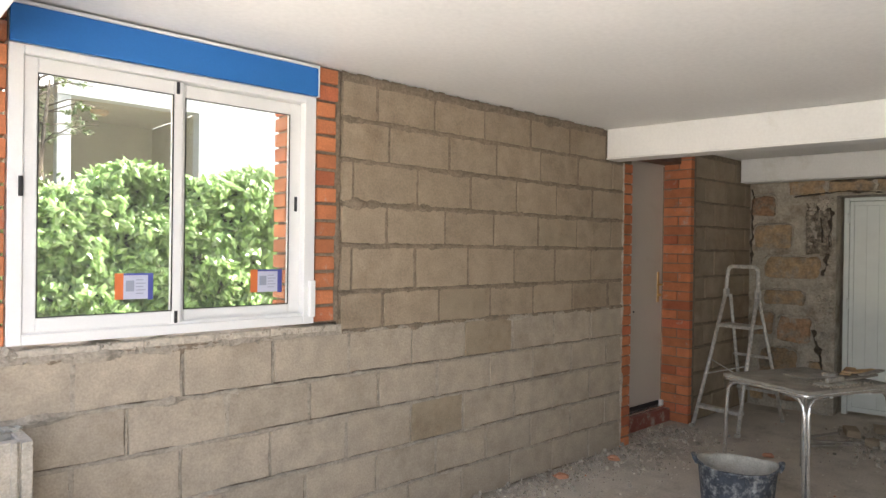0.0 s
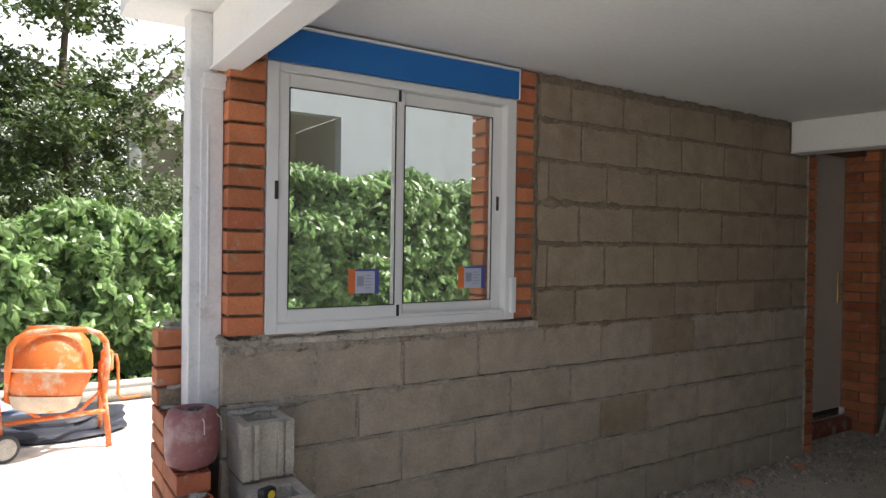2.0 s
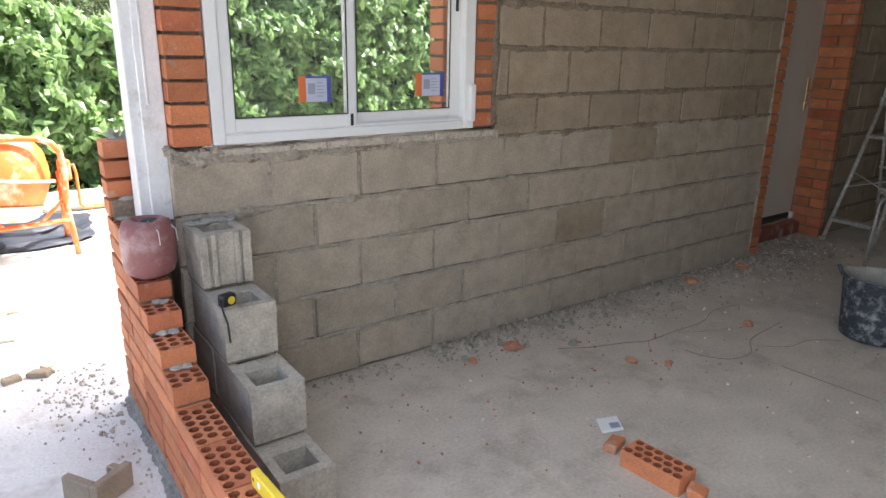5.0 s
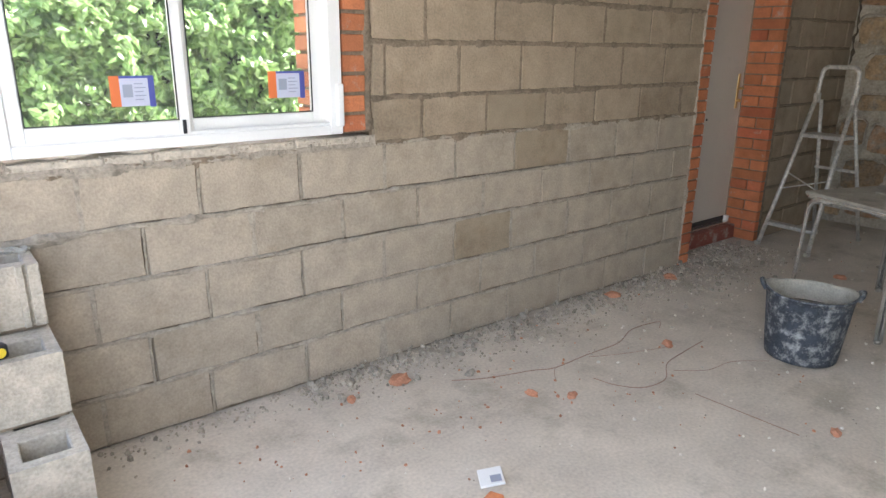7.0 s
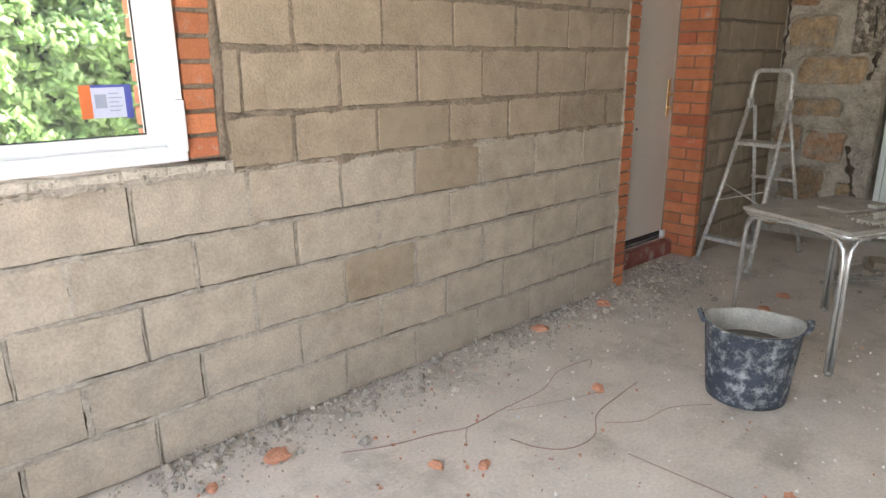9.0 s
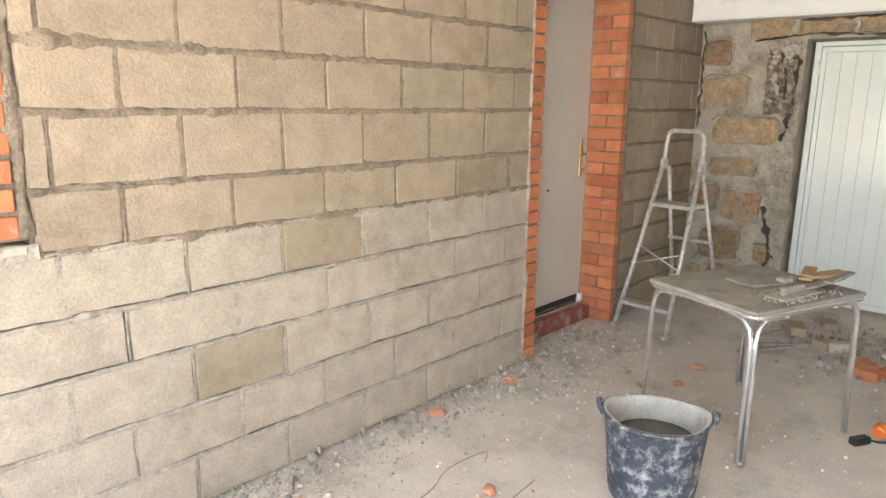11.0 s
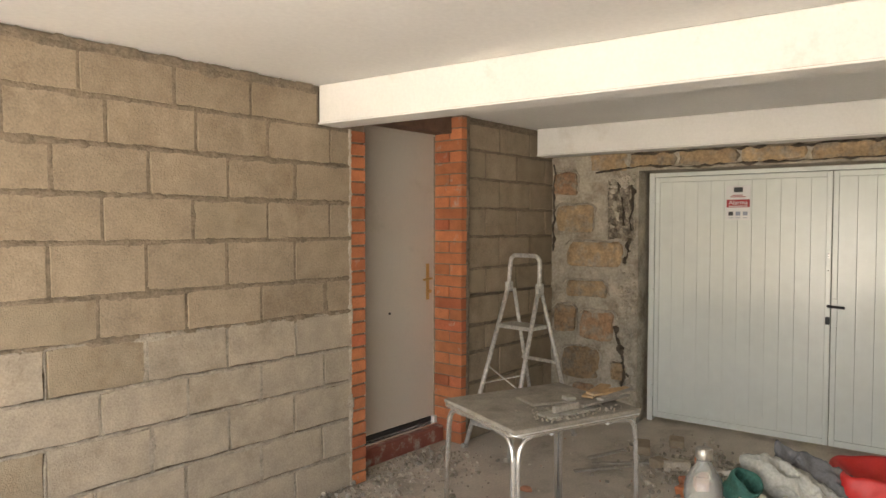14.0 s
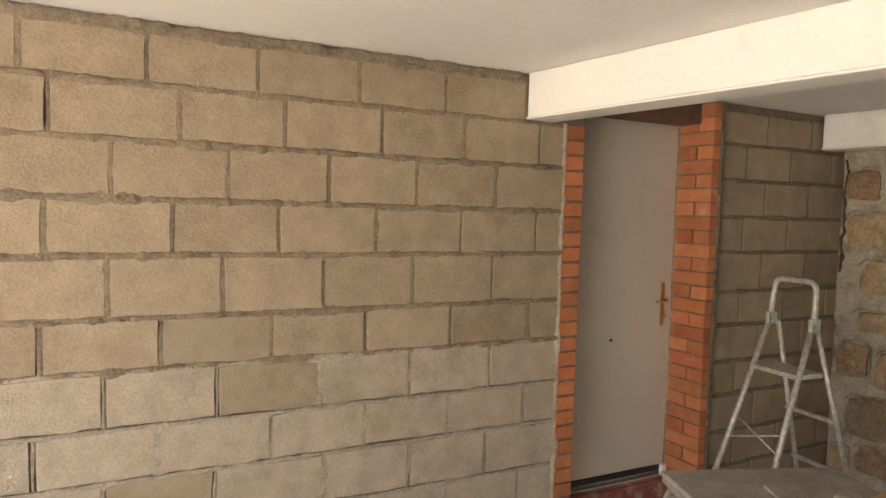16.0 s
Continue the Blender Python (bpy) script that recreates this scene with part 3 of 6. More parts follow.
# block wall beyond the door
wf = tagged(new("wall_beyond_door"), "shaded concrete block wall in the far corner", "wall", kind="structure")
for c in range(11):
    xs = [5.80, 6.02, 6.43, 6.85, 6.99] if c % 2 else [5.80, 6.20, 6.62, 6.99]
    z0, z1 = BEDS[c], BEDS[c + 1]
    for a, b in zip(xs, xs[1:]):
        piece("concrete_block", block_mesh(b - a - 0.014, z1 - z0 - 0.016, R.randrange(3), BROWNBLOCK if (c * 3 + round(a * 7)) % 4 == 0 else CONCRETE), wf, pose((a + b) / 2, 2.914, (z0 + z1) / 2, 0, R.uniform(-0.4, 0.4), 0))
bm = bmesh.new()
for i, z in enumerate(BEDS[1:]):
    mortar_strip(bm, (5.79, z), (6.99, z), 0.012, 2.918, 80 + i)
part("bed_mortar", bm, MORTAR, wf)

# rear wall of field stones with the garage door
XS = 6.985
ws = tagged(new("wall_rear"), "old field stone wall with flaking mortar", "stone wall", kind="structure")
ws.matrix_basis = about(XS, 2.9, 5.0)
bm = bmesh.new()
box(bm, XS, 7.5, 2.15, 3.25, 0, CEILZ - 0.005)
box(bm, XS, 7.5, -0.66, 2.15, 2.062, CEILZ - 0.005)
box(bm, XS, 7.5, -2.75, -0.66, 0, CEILZ - 0.005)
part("wall_core", bm, RENDER, ws)
bm = bmesh.new()
bmesh.ops.create_grid(bm, x_segments=34, y_segments=90, size=0.5)
for v in bm.verts:
    y, z = 2.17 + (v.co.x + 0.5) * 0.745, (v.co.y + 0.5) * 2.2
    k = noise.noise(Vector((y * 5, z * 5, 2))) + 0.6 * noise.noise(Vector((y * 14, z * 14, 7)))
    v.co = Vector((XS - 0.010 - 0.022 * k, y, z))
part("rough_render", bm, RENDER, ws, "crumbling grey mortar face")


def stone(y0, y1, z0, z1, depth, seed):
    bm = bmesh.new()
    bmesh.ops.create_icosphere(bm, subdivisions=2, radius=1.0)
    for v in bm.verts:
        c = v.co
        c = Vector([math.copysign(abs(a) ** 0.3, a) for a in c])
        c *= 1 + 0.22 * noise.noise(v.co * 1.9 + Vector((seed, 0, seed * 2)))
        v.co = Vector((XS - depth * 0.5 + c.x * depth, (y0 + y1) / 2 + c.y * (y1 - y0) / 2, (z0 + z1) / 2 + c.z * (z1 - z0) / 2))
    return bm


STONES = (
    (2.675, 2.90, 1.885, 2.08), (2.525, 2.866, 1.565, 1.793), (2.27, 2.77, 1.273, 1.48), (2.402, 2.779, 1.016, 1.152), (2.681, 2.881, 0.709, 0.938),
    (2.339, 2.641, 0.654, 0.903), (2.471, 2.798, 0.317, 0.586), (2.237, 2.363, 0.34, 0.492), (2.411, 2.717, 0.09, 0.279), (2.76, 2.89, 0.06, 0.25),
    (2.235, 2.552, 2.07, 2.21), (1.86, 2.22, 2.09, 2.208), (1.40, 1.83, 2.085, 2.20), (0.95, 1.37, 2.09, 2.2), (0.42, 0.92, 2.08, 2.19), (-0.1, 0.38, 2.085, 2.2), (-0.55, -0.14, 2.08, 2.2))
for k, (y0, y1, z0, z1) in enumerate(STONES):
    part("stone", stone(y0, y1, z0, z1, 0.020, k * 3.7), STONE, ws)
# broken pitted face and crumbled edge beside the door
bm = bmesh.new()
bmesh.ops.create_grid(bm, x_segments=36, y_segments=64, size=0.5)
for v in bm.verts:
    y, z = 2.165 + (v.co.x + 0.5) * 0.25, 1.48 + (v.co.y + 0.5) * 0.55
    rim_ = min(1, 9 * min(0.5 - abs(v.co.x), 0.5 - abs(v.co.y)))
    k = noise.noise(Vector((y * 13, z * 9, 4))) + 0.8 * noise.noise(Vector((y * 31, z * 27, 7)))
    v.co = Vector((XS + 0.01 - rim_ * (0.040 + 0.034 * k), y + 0.012 * noise.noise(Vector((z * 12, y, 1))), z))
# dark blotches spread by noise over the broken face
PITTED = mat("pitted_broken_stone", (0.36, 0.31, 0.245), 0.95, vary=0.45, scale=24, bump=1.0, fine=60, dirt=(0.12, 0.095, 0.07), dirt_amount=0.6, dirt_scale=13)
part("broken_face", bm, PITTED, ws, "pitted broken stone with dark blotches")
for name_, mat_, bits in (
        ("crumbled_edge", RENDER, [(XS - 0.012 + R.uniform(-0.015, 0.01), R.gauss(2.215, 0.03), R.uniform(0.1, 1.5), R.uniform(0.008, 0.026)) for k in range(110)]),
        ("white_plaster_crust", PALEMORTAR, [(XS - 0.035 + R.uniform(-0.015, 0.01), R.gauss(2.27, 0.05), R.gauss(1.985, 0.03), R.uniform(0.010, 0.030)) for k in range(60)] + [(XS - 0.02, R.gauss(2.24, 0.035), R.gauss(0.99, 0.07), R.uniform(0.008, 0.026)) for k in range(40)])):
    me = joined_lumps(bits)
    me.materials.append(mat_)
    ob = new(name_, me)
    ob.parent = ws
    ob["kind"] = "stuff"

# dark colour that paints the deep shade of cracks in the stone wall
CREVICE = mat("dark_crevice_shade", (0.105, 0.083, 0.06), 0.95, vary=0.5, scale=20, bump=0.6)


def crack(points, w, seed, proud=0.046, material=None, name="crevice", label="dark band for the shade in a crevice between stones"):
    """A jagged band along (y, z) points: a crevice's shade as dark colour, or a ridge of pointing."""
    bm = bmesh.new()
    prev = None
    for (ya, za), (yb, zb) in zip(points, points[1:]):
        n = max(2, int(math.hypot(yb - ya, zb - za) / 0.02))
        s = Vector((-(zb - za), yb - ya)).normalized()
        for i in range(n + 1):
            f = i / n
            q = Vector((ya + (yb - ya) * f, za + (zb - za) * f, seed))
            a = w * max(0.0, 0.5 + 2.4 * noise.noise(q * 14)) + 0.001
            b = w * max(0.0, 0.5 + 2.4 * noise.noise(q * 19 + Vector((5, 0, 0)))) + 0.001
            q = q + Vector((0.02, 0.0, 0)) * noise.noise(q * 11)
            ring = [bm.verts.new((XS - 0.02, q.x + s.x * a, q.y + s.y * a)), bm.verts.new((XS - proud, q.x, q.y)), bm.verts.new((XS - 0.02, q.x - s.x * b, q.y - s.y * b))]
            if prev:
                for m_ in range(2):
                    bm.faces.new((prev[m_], ring[m_], ring[m_ + 1], prev[m_ + 1]))
            prev = ring
    part(name, bm, material or CREVICE, ws, label)


crack(((2.21, 1.52), (2.22, 1.42), (2.235, 1.31)), 0.030, 1.0, 0.050)
crack(((2.31, 1.98), (2.26, 1.80), (2.25, 1.62)), 0.016, 3.0, 0.068)
crack(((2.19, 1.95), (2.18, 1.80), (2.20, 1.58)), 0.018, 4.0, 0.064)
crack(((2.33, 0.79), (2.30, 0.70), (2.27, 0.58), (2.24, 0.46), (2.25, 0.25)), 0.024, 7.0, 0.050)
crack(((2.885, 2.15), (2.895, 1.9), (2.885, 1.65), (2.90, 1.4)), 0.014, 8.0, 0.040)
crack(((2.50, 2.06), (2.25, 2.085), (2.05, 2.10), (1.75, 2.075), (1.40, 2.085), (1.1, 2.08), (0.7, 2.085), (0.2, 2.075)), 0.010, 11.0, 0.050)
crack(((2.2, 2.195), (1.6, 2.2), (1.0, 2.19), (0.3, 2.2)), 0.014, 12.0, 0.048)
for k, (y0, y1, z0, z1) in enumerate(STONES[:9]):
    c_ = 0.025
    crack(((y0 - 0.01, z0 + c_), (y0 - 0.01, z1 - c_), (y0 + c_, z1 + 0.012), (y1 - c_, z1 + 0.012), (y1 + 0.008, z1 - c_)), 0.012, 20.0 + k * 2.3, 0.036, PALEMORTAR, "pointing", "pale ridge of pointing round a stone")

# plain unseen walls that close the room; the first two also cut its daylight
solid("wall_behind", box(bmesh.new(), 0.3, 8.2, -2.75, -2.55, 0, CEILZ), MORTAR, "unseen added grey wall behind the walk", "wall", "structure")
solid("wall_beside_opening", box(bmesh.new(), 0.30, 0.48, -2.549, -1.35, 0, CEILZ), MORTAR, "unseen added grey wall narrowing the open side's light", "wall", "structure")
solid("wall_garage_outside", box(bmesh.new(), 8.1, 8.2, -3.7, 3.3, 0, CEILZ), RENDER, "plain outer wall behind the garage door", "wall", "structure")

# hazy sky far behind the trees
bm = bmesh.new()
bm.faces.new([bm.verts.new(v) for v in ((-160, 140, -5), (160, 140, -5), (160, 140, 110), (-160, 140, 110))])
HAZE = bpy.data.materials.new("hazy_white_sky")
HAZE.use_nodes = True
HAZE.node_tree.nodes["Principled BSDF"].inputs["Emission Color"].default_value = (0.95, 0.97, 1.0, 1)
HAZE.node_tree.nodes["Principled BSDF"].inputs["Emission Strength"].default_value = 1.0
solid("backdrop", bm, HAZE, "hazy white summer sky", "sky", "structure")

# ground outside
bm = bmesh.new()
bmesh.ops.create_grid(bm, x_segments=1, y_segments=1, size=600)
bmesh.ops.translate(bm, vec=(0, 0, -0.06), verts=bm.verts[:])
solid("ground", bm, SOIL, "bare garden soil reaching far away", "ground", "structure")
solid("pavement", bbox(-7, 0.342, -6, 7.2, -0.10, 0.0, 0.004), OUTFLOOR, "sunlit pale concrete yard slab", "pavement", "structure")
solid("pavement_rear", bbox(0.346, 9.0, 3.365, 7.2, -0.10, 0.0, 0.004), OUTFLOOR, "sunlit pale concrete path behind the wall", "pavement", "structure")

# ---- window ----
win = tagged(new("window_1"), "white aluminium sliding window with maker's stickers still on the glass", "window", kind="structure")
WX0, WX1, WZ0, WZ1, WY = 0.598, 1.886, 1.152, 2.262, 2.885
bm = bmesh.new()
for a in ((WX0, WX0 + 0.05, WZ0, WZ1), (WX1 - 0.06, WX1, WZ0, WZ1), (WX0 + 0.05, WX1 - 0.06, WZ0, WZ0 + 0.04), (WX0 + 0.05, WX1 - 0.06, WZ1 - 0.035, WZ1)):
    box(bm, a[0], a[1], WY, WY + 0.075, a[2], a[3])
part("window_frame", bevelled(bm, 0.003), ALU, win)
bm = bmesh.new()
box(bm, WX0 + 0.05, WX1 - 0.06, WY + 0.012, WY + 0.018, WZ0 + 0.04, WZ0 + 0.052)
part("rail", bm, ALU, win)


def sash(x0, x1, y, left, right):
    z0, z1 = WZ0 + 0.045, WZ1 - 0.04
    bm = bmesh.new()
    for a in ((x0, left, z0, z1), (right, x1, z0, z1), (left, right, z0, 1.25), (left, right, 2.166, z1)):
        box(bm, a[0], a[1], y, y + 0.03, a[2], a[3])
    f = part("sash", bevelled(bm, 0.003), ALU, win)
    bm = bmesh.new()
    for a in ((left, left + 0.004, 1.25, 2.166), (right - 0.004, right, 1.25, 2.166), (left + 0.004, right - 0.004, 1.25, 1.254), (left + 0.004, right - 0.004, 2.162, 2.166)):
        box(bm, a[0], a[1], y - 0.001, y + 0.004, a[2], a[3])
    part("gasket", bm, SEALANT, f)
    g = part("pane", box(bmesh.new(), left, right, y + 0.012, y + 0.017, 1.25, 2.166), GLASS, f)
    g.visible_shadow = False
    return f


front = sash(0.648, 1.236, WY + 0.008, 0.694, 1.196)
back = sash(1.205, 1.826, WY + 0.042, 1.258, 1.766)
for x, y, z, h in ((0.640, WY - 0.004, 1.74, 0.075), (1.801, WY + 0.038, 1.735, 0.072)):
    part("latch", bbox(x - 0.008, x + 0.008, y, y + 0.014, z - h / 2, z + h / 2, 0.003, 2), BLACK, win, "black pull latch")
for z in (1.224, 2.196):
    part("brush_seal", bbox(1.206, 1.220, WY + 0.004, WY + 0.036, z - 0.026, z + 0.026, 0.002), BLACK, win)
part("strap_winder", bbox(1.853, 1.884, WY - 0.020, WY + 0.004, 1.185, 1.365, 0.006, 2), ALU, win, "white shutter strap guide")
for x0, x1, z0, z1, y in ((0.972, 1.122, 1.306, 1.412, WY + 0.0185), (1.575, 1.737, 1.312, 1.418, WY + 0.0525)):
    st = tagged(new("window_sticker"), "orange, white and blue product sticker on the pane", "sticker", "window stickers")
    st.matrix_basis = pose(x0, y, z0)
    w, h = x1 - x0, z1 - z0
    part("orange_edge", box(bmesh.new(), 0, w * 0.22, 0, 0.0006, 0, h), INKORANGE, st)
    part("white_field", box(bmesh.new(), w * 0.22, w * 0.86, 0, 0.0006, 0, h), STICKERPAPER, st)
    part("blue_edge", box(bmesh.new(), w * 0.86, w, 0, 0.0006, -0.004, h), INKBLUE, st)
    part("blue_edge", box(bmesh.new(), w * 0.22, w * 0.86, -0.0006, 0, h * 0.92, h), INKBLUE, st)
    part("grey_block", box(bmesh.new(), w * 0.28, w * 0.5, -0.0007, 0, h * 0.3, h * 0.72), INKGREY, st)
    for k in range(5):
        part("printed_line", box(bmesh.new(), w * 0.54, w * (0.8 if k % 2 else 0.74), -0.0007, 0, h * (0.2 + 0.13 * k), h * (0.235 + 0.13 * k)), INKGREY, st)

sb = thing("shutter_box", pose(0.600, 2.872, 2.266), "roller shutter box faced with blue protective foam", "shutter box")
part("front_panel", bbox(0, 1.288, 0, 0.02, 0, 0.136, 0.002), BLUE, sb)
part("top_rail", bbox(0, 1.292, -0.006, 0.02, 0.137, 0.150, 0.002), ALU, sb, "white top rail")
part("end_cap", bbox(1.2885, 1.294, -0.004, 0.18, -0.004, 0.150, 0.001), ALU, sb)
part("casing", bbox(0, 1.288, 0.021, 0.18, 0, 0.150, 0.002), ALU, sb)

# ---- open corner: post, brick and block stubs ----
pc = thing("corner_post", pose(0.315, 2.952, 0.864), "old white painted timber corner post standing on the brickwork", "post")
part("shaft", roughen(bbox(0, 0.105, 0, 0.112, 0, 1.562, 0.006, 2), 0.0012, 8), OLDWHITE, pc)
part("front_board", bbox(0.040, 0.125, -0.014, -0.001, 0.0, 1.30, 0.003), OLDWHITE, pc)
part("cover_strip", bbox(0.062, 0.072, -0.020, -0.0145, 0.45, 1.12, 0.002), OLDWHITE, pc)
part("bracket", bbox(-0.012, 0.0, 0.01, 0.10, 1.30, 1.33, 0.002), OLDWHITE, pc)
part("capital", bbox(0.045, 0.135, -0.022, -0.0145, 1.26, 1.325, 0.003), OLDWHITE, pc)


def holed(bm, x0, x1, y0, y1, z, holes, depth, n=8):
    """A flat top with holes sunk into it; holes: (cx, cy, half, round) on a regular grid of cells given by cx0.."""
    for (cx0, cx1, cy0, cy1, hx, hy, rnd) in holes:
        mx, my = (cx0 + cx1) / 2, (cy0 + cy1) / 2
        outer, inner, low = [], [], []
        for k in range(n):
            a = 2 * math.pi * k / n
            c, s = math.cos(a), math.sin(a)
            q = max(abs(c), abs(s))
            outer.append(bm.verts.new((mx + c / q * (cx1 - cx0) / 2, my + s / q * (cy1 - cy0) / 2, z)))
            if rnd:
                ix, iy = c * hx, s * hy
            else:
                ix, iy = c / q * hx, s / q * hy
            inner.append(bm.verts.new((mx + ix, my + iy, z)))
            low.append(bm.verts.new((mx + ix * 0.92, my + iy * 0.92, z - depth)))
        for k in range(n):
            j = (k + 1) % n
            bm.faces.new((outer[k], outer[j], inner[j], inner[k]))
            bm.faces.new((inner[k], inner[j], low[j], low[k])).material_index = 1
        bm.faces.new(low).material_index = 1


def body_box(bm, x0, x1, y0, y1, z0, z1):
    """Four sides and a bottom, without a top."""
    lo = [bm.verts.new((x, y, z0)) for x, y in ((x0, y0), (x1, y0), (x1, y1), (x0, y1))]
    hi = [bm.verts.new((x, y, z1)) for x, y in ((x0, y0), (x1, y0), (x1, y1), (x0, y1))]
    bm.faces.new(lo[::-1])
    for k in range(4):
        bm.faces.new((lo[k], lo[(k + 1) % 4], hi[(k + 1) % 4], hi[k]))


def perforated(l, d, h, nx, ny):
    """A perforated brick: l along y, d along x, round holes from the top."""
    bm = bmesh.new()
    body_box(bm, -d / 2, d / 2, -l / 2, l / 2, -h / 2, h / 2)
    cells = []
    p = l / ny
    for i in range(nx):
        a, b = -d / 2 + d * i / nx, -d / 2 + d * (i + 1) / nx
        shift = p / 2 if i % 2 else 0
        if shift:
            for c, e in ((-l / 2, -l / 2 + shift), (l / 2 - shift, l / 2)):
                bm.faces.new([bm.verts.new(v) for v in ((a, c, h / 2), (b, c, h / 2), (b, e, h / 2), (a, e, h / 2))])
        for j in range(ny - (1 if shift else 0)):
            c = -l / 2 + shift + p * j
            cells.append((a, b, c, c + p, d / nx * 0.42, p * 0.42, True))
    holed(bm, 0, 0, 0, 0, h / 2, cells, h * 0.75)
    bmesh.ops.remove_doubles(bm, verts=bm.verts[:], dist=0.0004)
    me = bpy.data.meshes.new("perforated_brick")
    bmesh.ops.recalc_face_normals(bm, faces=bm.faces[:])
    bm.to_mesh(me)
    bm.free()
    me.materials.append(BRICK)
    me.materials.append(HOLESHADE)
    return me


PITCH = 0.0785
BX0, BX1 = 0.228, 0.345
wb = tagged(new("wall_brick_stub"), "half-built orange perforated brick wall, stepped like a stair", "brick wall", kind="structure")
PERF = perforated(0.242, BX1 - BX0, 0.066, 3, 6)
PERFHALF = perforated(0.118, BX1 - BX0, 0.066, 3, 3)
ends = {6: 2.30, 7: 2.435, 8: 2.58, 9: 2.70, 10: 2.945, 11: 2.945, 12: 3.082, 13: 3.082, 14: 3.082, 15: 3.082}
bm = bmesh.new()
for c in range(1, 16):
    y_end = ends.get(c, 1.30)
    if c < 13:
        box(bm, BX0 + 0.010, BX1 - 0.010, max(y_end, ends.get(c + 1, 1.30)) + 0.014, 3.075, (c - 1) * PITCH - 0.008, c * PITCH - 0.008)
        box(bm, BX0 + 0.010, BX1 - 0.010, y_end + 0.014, 3.07, (c - 1) * PITCH - 0.007, (c - 1) * PITCH + 0.003)
    y = y_end
    first = True
    half = c % 2 == 0 and c > 5
    while y < 3.19:
        l = 0.125 if (half and first) else 0.250
        if y + l > 3.2:
            l = 3.2 - y
        nxt = ends.get(c + 1, 1.30)
        z = (c - 0.5) * PITCH - 0.004
        bare = y < nxt - 0.02
        if l > 0.06:
            if bare:
                me = PERFHALF if l < 0.2 else PERF
                piece("perforated_brick", me, wb, pose((BX0 + BX1) / 2, y + l / 2, z, 0, 0, R.uniform(-0.8, 0.8)))
            else:
                me = brick_mesh(BX1 - BX0, l - 0.010, 0.066)
                piece("brick", me, wb, pose((BX0 + BX1) / 2 + R.uniform(-0.002, 0.002), y + l / 2, z, R.uniform(-0.5, 0.5), 0, R.uniform(-0.6, 0.6)))
        y += l
        first = False
part("joint_mortar", bm, MORTAR, wb)
brick_run(wb, 0.352, 0.60, 3.085, 3.2, 12 * PITCH, 15 * PITCH - 0.008, PITCH, 0.012)
bm = bmesh.new()
for c in range(6, 13):
    if ends.get(c + 1, 0) > ends[c] + 0.02 or c == 12:
        for k in range(4):
            b2 = lump(0.022, 0.02, 0.008, c * 3 + k, 0.6)
            bmesh.ops.translate(b2, vec=(R.uniform(BX0 + 0.03, BX1 - 0.03), ends.get(c + 1, 3.08) - R.uniform(-0.005, 0.018), c * PITCH - 0.002), verts=b2.verts[:])
            tmp = bpy.data.meshes.new("t")
            b2.to_mesh(tmp)
            b2.free()
            bm.from_mesh(tmp)
            bpy.data.meshes.remove(tmp)
part("mortar_dab", bm, CRUST, wb)
# smear of mortar along the foot outside
bm = bmesh.new()
bmesh.ops.create_grid(bm, x_segments=10, y_segments=220, size=0.5)
for v in bm.verts:
    f = v.co.x + 0.5
    y = 1.2 + (v.co.y + 0.5) * 2.0
    k = noise.noise(Vector((y * 6, f * 3, 1)))
    v.co = Vector((BX0 + 0.005 - f * (0.034 + 0.020 * k + 0.015 * noise.noise(Vector((y * 31, f, 9)))), y, 0.045 * (1 - f) ** 1.3 * (1 + 0.6 * k) + 0.010 * (1 - f) * noise.noise(Vector((y * 40, f * 9, 5))) + 0.001))
part("foot_mortar", bm, DAMPMORTAR, wb, "spilled grey mortar along the foot")


def hollow_block(l, w, h):
    """A two-cell hollow concrete block: l along y, w along x, origin at its front foot."""
    bm = bmesh.new()
    body_box(bm, 0, w, 0, l, 0, h)
    if l > 0.3:
        cells = [(0, w, 0, l / 2, w * 0.31, l * 0.15, False), (0, w, l / 2, l, w * 0.31, l * 0.15, False)]
    else:
        cells = [(0, w, 0, l, w * 0.31, l * 0.27, False)]
    holed(bm, 0, 0, 0, 0, h, cells, h * 0.85)
    bmesh.ops.remove_doubles(bm, verts=bm.verts[:], dist=0.0004)
    bmesh.ops.bevel(bm, geom=[e for e in bm.edges if e.is_manifold and e.calc_face_angle(0) > 1.0 and min(v.co.z for v in e.verts) > h * 0.2], offset=0.004, segments=1, affect="EDGES")
    roughen(bm, 0.0026, 30)
    for f in bm.faces:
        f.material_index = 0
    return mesh_of("hollow_block", bm, STAIRBLOCK)


